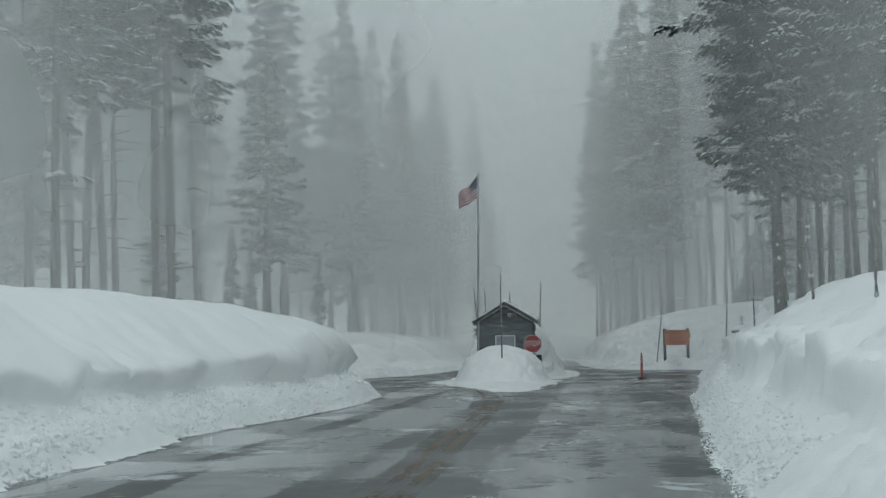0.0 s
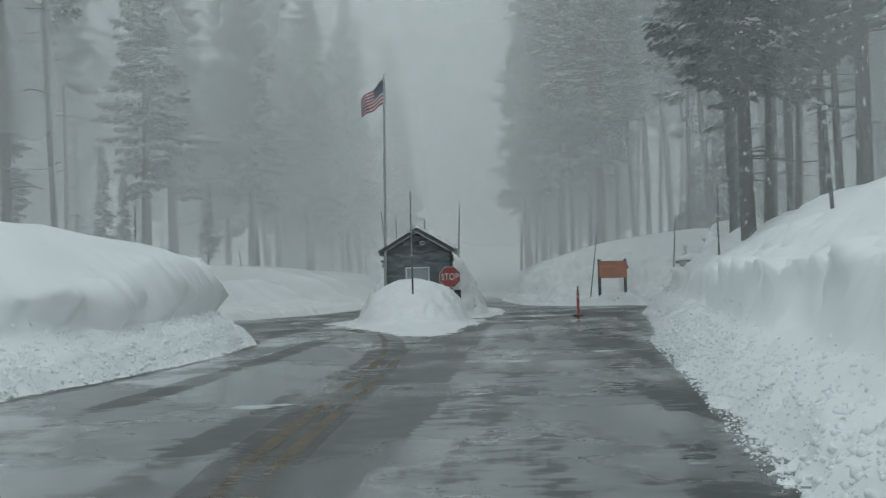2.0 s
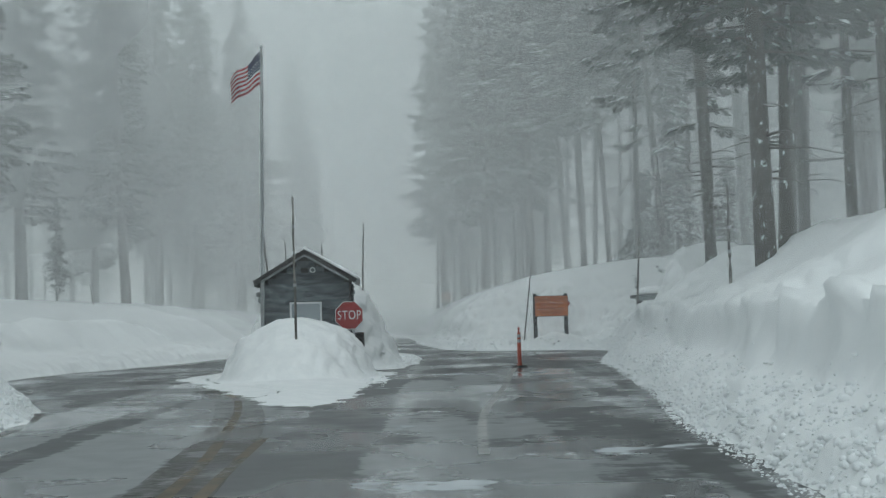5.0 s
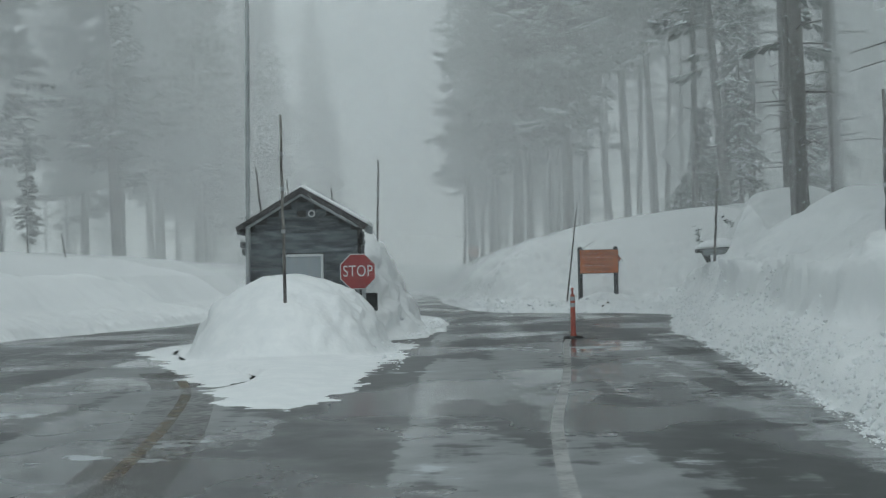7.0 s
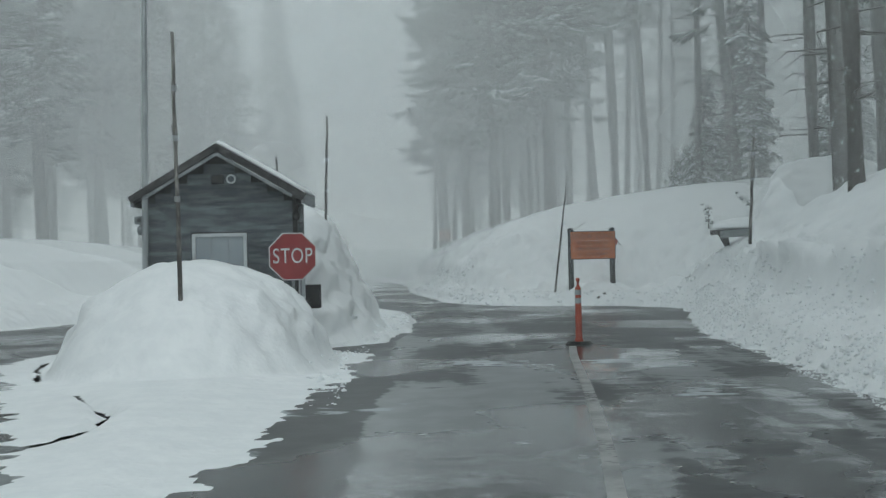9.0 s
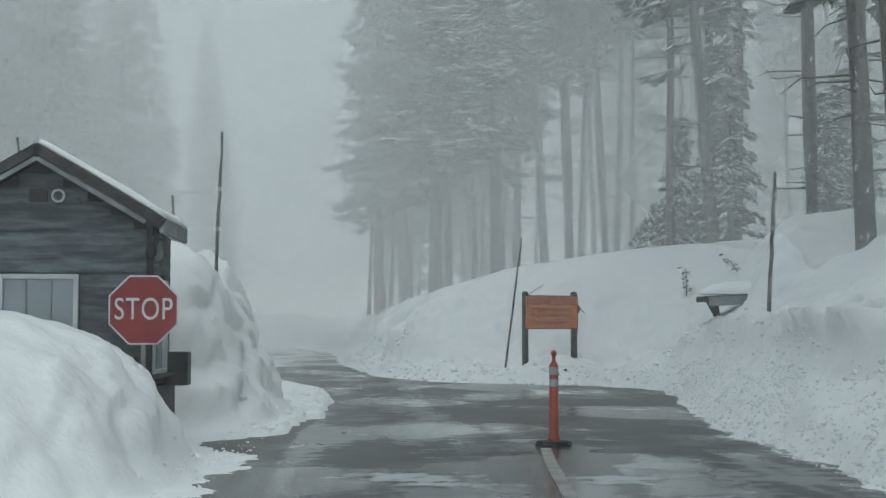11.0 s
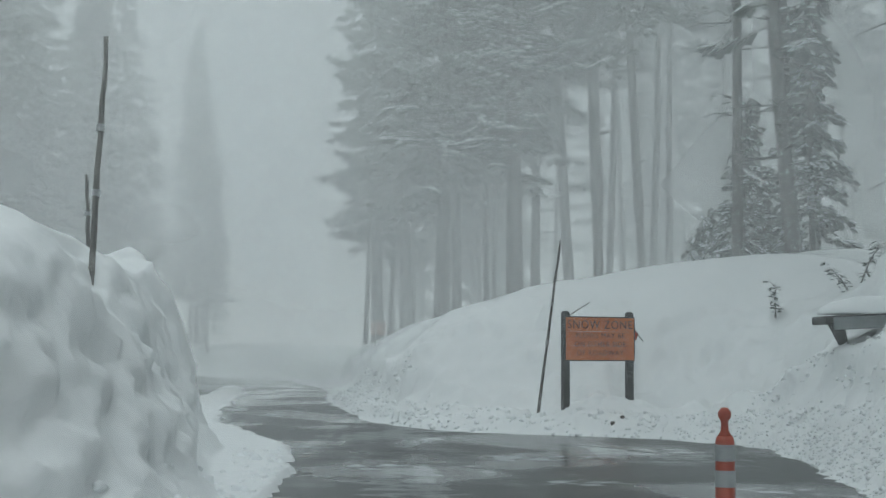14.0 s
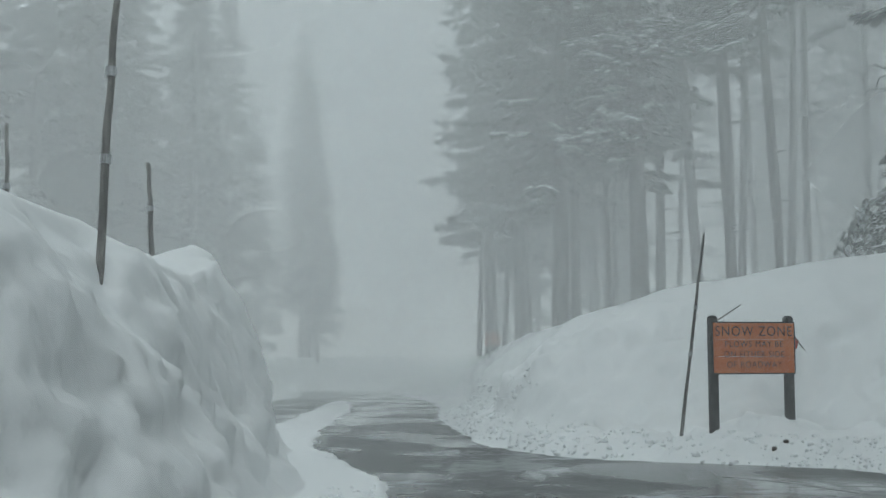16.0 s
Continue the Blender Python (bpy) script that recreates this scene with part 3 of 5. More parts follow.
# hollows and bulges on the steep snow faces, pushed out along the surface
zy, zx = np.gradient(gz, GY, GX)
steep = np.hypot(zx, zy)
verts = np.stack([gx, gy, gz], -1).reshape(-1, 3)
by_sign = smooth(gy, 58, 62) * smooth(gx, -2, 1) * (1 - smooth(gz, 2.0, 3.0))
push = (np.maximum(smooth(steep, 0.35, 1.1), 1.3 * by_sign * smooth(steep, 0.05, 0.35)) * smooth(gz, 0.05, 0.5) * smooth(gy, -40, -10) * (1 - smooth(gy, 85, 110)) * (1 - smooth(np.abs(gx + 2), 16, 22))).ravel()
some = np.where(push > 0.01)[0]
nrm = np.stack([-zx, -zy, np.ones_like(zx)], -1).reshape(-1, 3)[some]
nrm /= np.linalg.norm(nrm, axis=1)[:, None]
p0 = verts[some]
along = np.where(((p0[:, 1] > 45.5) | (p0[:, 0] > -1.5) | (p0[:, 0] < -8.2)) & ((p0[:, 1] < 58) | (p0[:, 0] < -1.5)), 0.42, 1.0)
pl = p0 * np.stack([np.ones(len(p0)), along, np.ones(len(p0))], -1)
big = 0.22 * (vnoise3(pl, 0.9, 1) - 0.5) + 0.28 * (vnoise3(pl, 2.1, 2) - 0.5)
lumps = 0.40 * np.abs(vnoise3(pl, 2.8, 3) - 0.5) + 0.20 * (vnoise3(pl, 4.6, 4) - 0.5) - 0.08
on_isle = (p0[:, 0] < -1.5) & (p0[:, 0] > -8.4) & (p0[:, 1] > 38)
on_west = p0[:, 0] < -8.2
knobs = 0.34 * np.abs(vnoise3(pl * [1, 1, 1.5], 1.9, 8) - 0.5) + 0.20 * np.abs(vnoise3(pl, 4.2, 9) - 0.5) + 0.07 * (vnoise3(pl, 7.0, 10) - 0.5) - 0.09
lower = 1 - smooth(p0[:, 2], 1.2, 2.4)
pillows = 0.20 * lumps3(pl, 0.50, 3) + 0.10 * lumps3(pl, 0.24, 5) + 0.08 * lumps3(p0, 0.20, 7) - 0.17
relief = np.where(on_isle, 0.34 * big + knobs * (0.25 + 0.25 * lower) + pillows * (0.55 + 0.45 * lower) * np.where(along == 1, 0.35, 1.0), np.where(on_west, 0.10 * (big + lumps), 0.40 * big + 0.35 * lumps + 0.75 * knobs))
by_kiosk = 1 - (1 - smooth(np.hypot(p0[:, 0] + 4.9, p0[:, 1] - 44.6), 1.6, 2.6)) * 0.6
verts[some] += nrm * (relief * push[some] * by_kiosk)[:, None]
# the lip of old snow that hangs over the cut along both sides
lip_z = np.where(p0[:, 0] < -4, 1.22, 1.78) + 0.5 * (vnoise3(p0 * [1, 1, 0], 0.55, 6) - 0.5)
above = p0[:, 2] - lip_z
lip = np.exp(-((above / np.where(above < 0, 0.22, 0.55)) ** 2)) * (0.18 + 0.42 * vnoise3(p0 * [1, 1, 0], 0.8, 7))
lip = lip * push[some] * np.where(on_west, 1.0, np.where(p0[:, 0] > -1.5, 0.34, 0.0)) * (1 - smooth(p0[:, 1], 48, 56))
flat = nrm[:, :2] / (np.linalg.norm(nrm[:, :2], axis=1)[:, None] + 1e-6)
verts[some, :2] += flat * lip[:, None]
ground = grid_mesh("ground", verts, len(GX), len(GY), [M_SNOW])
tagged(ground, "deep white snow cut into steep ploughed banks", "snow", kind="structure")

RX, RY = np.arange(-30, 12.01, 3.0), np.arange(-80, 205, 5.0)
rx_, ry_ = np.meshgrid(RX, RY)
road = grid_mesh("road", np.stack([rx_, ry_, 0 * rx_], -1).reshape(-1, 3), len(RX), len(RY), [M_ROAD])
tagged(road, "wet dark asphalt with grey slush film and puddles", "road", kind="structure")


def ribbon(name, points, width, material, label, height=0.004):
    """A painted stripe along points on the road."""
    pts = [Vector((*p, 0)) for p in points]
    fine = []
    for k in range(len(pts) - 1):
        for s in range(8):
            t = s / 8
            p0, p1, p2, p3 = pts[max(k - 1, 0)], pts[k], pts[k + 1], pts[min(k + 2, len(pts) - 1)]
            fine.append(0.5 * ((2 * p1) + (p2 - p0) * t + (2 * p0 - 5 * p1 + 4 * p2 - p3) * t * t + (3 * p1 - p0 - 3 * p2 + p3) * t**3))
    fine.append(pts[-1])
    bm = bmesh.new()
    rows = []
    for k, p in enumerate(fine):
        way = (fine[min(k + 1, len(fine) - 1)] - fine[max(k - 1, 0)]).normalized()
        off = Vector((way.y, -way.x, 0)) * width / 2
        rows.append((bm.verts.new(p - off + Vector((0, 0, height))), bm.verts.new(p + off + Vector((0, 0, height)))))
    for a, c in zip(rows, rows[1:]):
        bm.faces.new((a[0], a[1], c[1], c[0]))
    return tagged(link_mesh(name, bm, material), label, "road marking", kind="structure")


ribbon("slush_strip", [(-2.95, -40), (-3.0, -2), (-3.2, 5), (-3.45, 14), (-3.75, 20), (-4.1, 25), (-4.6, 29), (-5.3, 33), (-6.3, 36.5)], 0.80, M_MUD, "brown slush ground along the centre line", 0.002)
ribbon("slush_strip", [(-7.62, -40), (-7.75, 0), (-8.25, 8), (-7.55, 17), (-7.5, 25), (-8.3, 30)], 0.45, M_MUD, "brown slush along the foot of the bank", 0.002)
ribbon("yellow_line", [(-2.73, -40), (-2.8, -2), (-3.0, 5), (-3.2, 14), (-3.4, 20), (-3.5, 23.5)], 0.13, M_YELLOW, "worn yellow centre line under slush")
ribbon("yellow_line", [(-3.0, -40), (-3.07, -2), (-3.28, 5), (-3.5, 14), (-3.75, 20), (-4.1, 24), (-4.5, 28), (-5.05, 32), (-5.6, 34.5)], 0.14, M_YELLOW, "worn yellow line bending round the snowy island")
ribbon("white_line", [(-0.80, 20.6), (-0.74, 23.2), (-0.65, 25.6), (-0.49, 28.3), (-0.10, 32.5), (0.28, 37.2), (0.62, 42), (0.85, 44.6)], 0.125, M_WLINE, "worn white lane line on wet asphalt")
ribbon("yellow_line", [(-5.2, 72), (-5.6, 84), (-6.6, 100), (-9.5, 125)], 0.12, M_YELLOW, "worn yellow line on the far road")
ribbon("white_line", [(2.3, 60.6), (3.0, 59.4), (3.6, 57.5)], 0.10, M_WLINE, "short worn white edge line")


SURFACE = verts[:, 2].reshape(len(GY), len(GX))


def snow_top(x, y):
    """Height of the finished snow surface, between its grid points."""
    i = np.clip(np.searchsorted(GX, x) - 1, 0, len(GX) - 2)
    j = np.clip(np.searchsorted(GY, y) - 1, 0, len(GY) - 2)
    u, v = (x - GX[i]) / (GX[i + 1] - GX[i]), (y - GY[j]) / (GY[j + 1] - GY[j])
    return (SURFACE[j, i] * (1 - u) + SURFACE[j, i + 1] * u) * (1 - v) + (SURFACE[j + 1, i] * (1 - u) + SURFACE[j + 1, i + 1] * u) * v


def clods(name, count, edge, reach, size, seed, label="loose lumps of ploughed snow along the road edge"):
    """Lumps of ploughed snow thrown over a strip beside an edge; the strip lies between the two distances in reach."""
    rng = np.random.default_rng(seed)
    ico = bmesh.new()
    bmesh.ops.create_icosphere(ico, subdivisions=1, radius=1)
    bv = np.array([v.co[:] for v in ico.verts])
    bf = np.array([[v.index for v in f.verts] for f in ico.faces])
    ico.free()
    pts = np.array(edge, float)
    seg = np.hypot(*np.diff(pts, axis=0).T)
    run = np.r_[0, np.cumsum(seg)]
    s = rng.random(count) * run[-1]
    px, py = np.interp(s, run, pts[:, 0]), np.interp(s, run, pts[:, 1])
    k = np.clip(np.searchsorted(run, s) - 1, 0, len(seg) - 1)
    way = np.diff(pts, axis=0)[k] / seg[k][:, None]
    off = reach[0] + (reach[1] - reach[0]) * rng.beta(1.25, 2.2, count)
    px, py = px + way[:, 1] * off, py - way[:, 0] * off
    pz = np.maximum(snow_top(px, py), 0)
    r = size * np.minimum(np.exp(rng.normal(0, 0.55, count)), 2.8)
    r = np.where(pz < 0.01, r * 0.55, r)
    out, faces = [], []
    for n in range(count):
        shape = bv * (1 + rng.uniform(-0.30, 0.30, (len(bv), 1))) * rng.uniform(0.65, 1.2, 3) * [1, 1, 0.8]
        out.append(shape * r[n] + [px[n], py[n], pz[n] + 0.05 * r[n]])
        faces.append(bf + n * len(bv))
    me = soup_mesh(name, np.concatenate(out), np.concatenate(faces), np.zeros(count * len(bf)), [M_CLOD], True)
    return tagged(new(name, me), label, "snow lumps", kind="stuff")


clods("snow_lumps", 9500, rounded(LEFT_EDGE[1:7], 4), (0.10, -1.50), 0.025, 1)
clods("snow_lumps", 8000, rounded(RIGHT_EDGE[1:7], 4), (-0.18, 1.05), 0.021, 2)
clods("snow_lumps", 6500, rounded(RIGHT_EDGE[6:12], 4), (-0.10, 1.7), 0.018, 3)
clods("snow_lumps", 1500, rounded(RIGHT_EDGE[11:17], 4), (0.0, 1.3), 0.027, 5)
clods("snow_lumps", 350, [(-2.4, 36), (-2.6, 42.5), (-2.4, 47), (-1.9, 53), (-2.2, 58)], (0.0, -0.7), 0.026, 4)


# ---- sheets standing in for fog, which close the distance ----
def mist(left, ahead, right, material):
    """A curtain that stands in for fog and bends round the place."""
    bm = bmesh.new()
    rows = []
    for k in range(49):
        a = math.pi * k / 48
        c, s = math.cos(a), math.sin(a)
        x = (right if c > 0 else left) * math.copysign(abs(c) ** 0.45, c) - 1.0
        y = -40 + (ahead + 40) * s**0.45
        rows.append((bm.verts.new((x, y, -1)), bm.verts.new((x * 1.02, y + 1, 46))))
    for a, c in zip(rows, rows[1:]):
        bm.faces.new((a[0], a[1], c[1], c[0]))
    ob = link_mesh("mist", bm, material, smooth=True)
    return tagged(ob, "pale see-through sheet standing in for fog before the forest", "mist", kind="structure")


for left, ahead, right in ((12.0, 50, 6.6), (14.6, 57, 9.0), (17, 66, 11.5), (20, 75, 14.5), (23, 83, 17.5), (26.5, 91, 21), (30, 99, 25), (35, 109, 29), (41, 121, 34), (48, 136, 41), (58, 156, 50)):
    mist(left, ahead, right, M_THIN if ahead < 60 else M_MIST)


def side_mist(points, material):
    """A thin curtain that stands in for fog along the banks."""
    bm = bmesh.new()
    rows = [(bm.verts.new((x, y, -0.5)), bm.verts.new((x, y, 28))) for x, y in rounded(points, 4)]
    for a, c in zip(rows, rows[1:]):
        bm.faces.new((a[0], a[1], c[1], c[0]))
    return tagged(link_mesh("mist", bm, material, smooth=True), "thin see-through sheet standing in for fog along the bank", "mist", kind="structure")


side_mist([(-6.7, -40), (-6.9, 0), (-7.1, 20), (-7.4, 30), (-7.2, 37), (-6.0, 41.5), (-4, 43.2), (-1.5, 43.7), (0.6, 43.2), (2.0, 40.5), (2.4, 36), (1.9, 26), (1.2, 13), (0.75, 0), (0.75, -40)], M_BANKMIST)
side_mist([(5.0, -40), (5.4, 5), (6.0, 25), (7.3, 40), (8.3, 50), (10.6, 57.5), (15, 64)], M_WOODMIST)


# ---- trees ----
def trunk_bm(height, radius, rng, lean=0.0, stubs=10, z_stub=(2, 12)):
    bm = bmesh.new()
    n = 9
    pts, rad = [], []
    bx, by = rng.normal(0, 0.12, 2)
    for k in range(n):
        f = k / (n - 1)
        pts.append((bx * math.sin(f * 3) + rng.normal(0, 0.015), by * math.sin(f * 2.4) + rng.normal(0, 0.015), -0.6 + f * (height + 0.6)))
        rad.append(radius * (1.10 if k == 0 else 1.0) * (1 - 0.90 * f**1.15) + 0.01)
    tube(bm, pts, rad, 9)
    for _ in range(stubs):
        z = rng.uniform(*z_stub)
        a, ln = rng.uniform(0, 6.283), rng.uniform(0.4, 1.8)
        r0 = radius * 0.9 * (1 - 0.85 * z / height)
        p0 = Vector((math.cos(a) * r0 * 0.6, math.sin(a) * r0 * 0.6, z))
        p1 = p0 + Vector((math.cos(a) * ln * 0.6, math.sin(a) * ln * 0.6, rng.uniform(-0.1, 0.1)))
        p2 = p0 + Vector((math.cos(a + rng.normal(0, 0.25)) * ln, math.sin(a) * ln, rng.uniform(-0.45, 0.15)))
        tube(bm, [p0, p1, p2], [0.028, 0.018, 0.006], 4)
    return bm


def crown_mesh(name, height, base, width, rng, whorl=0.55, per=6, twigs=11, spray=0.34, loaded=0.34, dust=0.10, shape="cone", droop=0.35, ragged=0.25, bare=0.16):
    """Boughs of forked twigs with needle sprays; some boughs carry a load of snow towards their ends."""
    V, F, M = [], [], []

    def quad(a, b, c, d, m):
        k = len(V)
        V.extend((a, b, c, d))
        F.append((k, k + 1, k + 2, k + 3))
        M.append(m)

    up = np.array([0, 0, 1.0])
    phase = rng.uniform(0, 6.283, 3)
    z = base
    while z < height - 0.3:
        f = (z - base) / (height - base)
        if shape == "cone":
            reach = width * (1 - f) ** 0.85 * (0.60 + 0.40 * min(1, f / 0.18)) + 0.15
        else:
            reach = width * (0.62 + 0.62 * math.sin(math.pi * min(1, f * 0.9 + 0.12))) * (1 - 0.75 * f**2)
        count = per + rng.integers(-2, 2) if f < 0.9 else 4
        for _ in range(max(2, count)):
            if rng.random() < 0.12 + 0.62 * max(0.0, 1 - f / bare):
                continue
            a = rng.uniform(0, 6.283)
            lobe = 1 + ragged * (math.sin(2 * a + phase[0] + z * 0.9) + 0.6 * math.sin(3 * a + phase[1] - z * 1.7))
            ln = max(0.25, reach * rng.uniform(0.60, 1.10) * lobe)
            z0 = z + rng.uniform(-0.5, 0.5) * whorl
            sag = -droop * rng.uniform(0.5, 1.3)
            lift = rng.uniform(0.05, 0.32)
            ca, sa = math.cos(a), math.sin(a)
            heavy = rng.random() < loaded

            def at(s):
                return np.array([ca * ln * s, sa * ln * s, z0 + ln * (sag * s + lift * s * s)])

            p, q = at(0), at(0.92)
            w = np.array([-sa, ca, 0]) * 0.028
            quad(p - w, p + w, q + w * 0.2, q - w * 0.2, 2)
            quad(p - up * 0.03, p + up * 0.03, q + up * 0.006, q - up * 0.006, 2)
            forks = max(4, int(twigs * (0.5 + 0.22 * ln)))
            for k in range(forks):
                s = 0.22 + 0.78 * (k + rng.random()) / forks
                side = -1 if k % 2 else 1
                ang = a + side * rng.uniform(0.45, 1.05) * (1.0 - 0.55 * s)
                tl = (0.20 + 0.42 * ln * (1.05 - s)) * rng.uniform(0.7, 1.2)
                o = at(s)
                way = np.array([math.cos(ang), math.sin(ang), rng.uniform(-0.35, 0.05)])
                flat = np.array([-math.sin(ang), math.cos(ang), rng.uniform(-0.25, 0.25)])
                n = max(1, int(tl / (spray * 0.62)))
                for j in range(n):
                    c = o + way * tl * j / n + rng.normal(0, 0.03, 3)
                    L, wd = spray * rng.uniform(0.75, 1.25), spray * rng.uniform(0.26, 0.40)
                    yaw = ang + rng.normal(0, 0.45)
                    way2 = np.array([math.cos(yaw), math.sin(yaw), way[2] - 0.15])
                    tip, m = c + way2 * L, c + way2 * L * 0.5
                    quad(c, m + flat * wd, tip - up * 0.06 * L, m - flat * wd, 0)
                    hang = -up * wd * rng.uniform(0.9, 1.6)
                    quad(c, m + hang, tip + hang * 0.5, m + up * 0.02, 0)
                    if rng.random() < (0.92 if heavy and s > 0.38 else dust):
                        lie = up * rng.uniform(0.03, 0.07)
                        puff = (1.0 if heavy else 0.7) * rng.uniform(0.75, 1.2)
                        quad(c + lie, m + flat * wd * puff + lie * 0.5, tip * 0.96 + c * 0.04 + lie * 0.4, m + lie * 1.8, 1)
                        quad(c + lie, m + lie * 1.8, tip * 0.96 + c * 0.04 + lie * 0.4, m - flat * wd * puff + lie * 0.5, 1)
        z += whorl * rng.uniform(0.75, 1.25)
    return soup_mesh(name, V, F, M, [M_NEEDLE, M_TREESNOW, M_BARK])


def make_tree(height, radius, base, width, seed, label, category, name, shape="cone", **more):
    rng = np.random.default_rng(seed)
    t = thing(name, (0, 0, 0), label, category, "forest")
    part("trunk", trunk_bm(height, radius, rng, stubs=more.pop("stubs", 14), z_stub=(1.5, max(3, base + 1))), M_SNOWBARK, t, "rough brown bark flecked with blown snow", True)
    crown = new("crown", crown_mesh("crown", height, base, width, rng, shape=shape, **more))
    crown.parent = t
    tagged(crown, "dark needle boughs dusted with snow")
    return t


PINE = "tall conifer with bare lower trunk and snow-dusted crown"
PROTO = {
    "pine_a": make_tree(25, 0.215, 4.6, 2.6, 11, PINE, "pine tree", "pine_tree", shape="round", per=8, whorl=0.50, spray=0.27, twigs=16, loaded=0.36, droop=0.22, ragged=0.18, bare=0.03),
    "pine_b": make_tree(31, 0.205, 8.5, 2.4, 12, PINE, "pine tree", "pine_tree", shape="round", per=6, whorl=0.62, spray=0.38, stubs=24),
    "pine_c": make_tree(25, 0.135, 9.5, 1.7, 13, PINE, "pine tree", "pine_tree", shape="round", per=5, whorl=0.65, spray=0.38, stubs=30),
    "pine_d": make_tree(29, 0.19, 5.5, 2.0, 17, PINE, "pine tree", "pine_tree", shape="round", per=4, whorl=0.75, spray=0.42, twigs=9, loaded=0.55, dust=0.16, ragged=0.4, stubs=24),
    "fir_a": make_tree(27, 0.30, 4.2, 2.7, 14, "tall dark fir with snow on its boughs", "fir tree", "fir_tree", per=9, whorl=0.50, spray=0.36, twigs=14, droop=0.30, loaded=0.52, dust=0.16),
    "fir_b": make_tree(22, 0.20, 2.6, 2.7, 15, "tall dark fir with snow on its boughs", "fir tree", "fir_tree", per=8, whorl=0.52, spray=0.38, twigs=13, droop=0.40, loaded=0.50, dust=0.16),
    "young": make_tree(6.5, 0.07, 0.1, 1.15, 16, "young fir loaded with clumps of snow", "fir tree", "young_fir_tree", per=8, whorl=0.28, spray=0.24, twigs=12, loaded=0.6, droop=0.7, bare=0.01, stubs=0),
    "slim": make_tree(12.5, 0.10, 0.1, 0.85, 18, "slim young fir loaded with clumps of snow", "fir tree", "young_fir_tree", per=7, whorl=0.33, spray=0.25, twigs=12, loaded=0.6, droop=0.75, ragged=0.35, bare=0.01, stubs=0),
}
USED = set()


def plant_tree(kind, x, y, size=1.0, turn=None, lean=(0, 0)):
    turn = random.uniform(0, 360) if turn is None else turn
    z = land_at(x, y) - 0.05
    m = pose(x, y, z, lean[0], lean[1], 0) @ pose(0, 0, 0, 0, 0, turn) @ Matrix.Diagonal((size, size, size, 1))
    if kind not in USED:
        USED.add(kind)
        PROTO[kind].matrix_basis = m
        return PROTO[kind]
    t = copy_thing(PROTO[kind], pose(0, 0, 0))
    t.matrix_basis = m
    return t


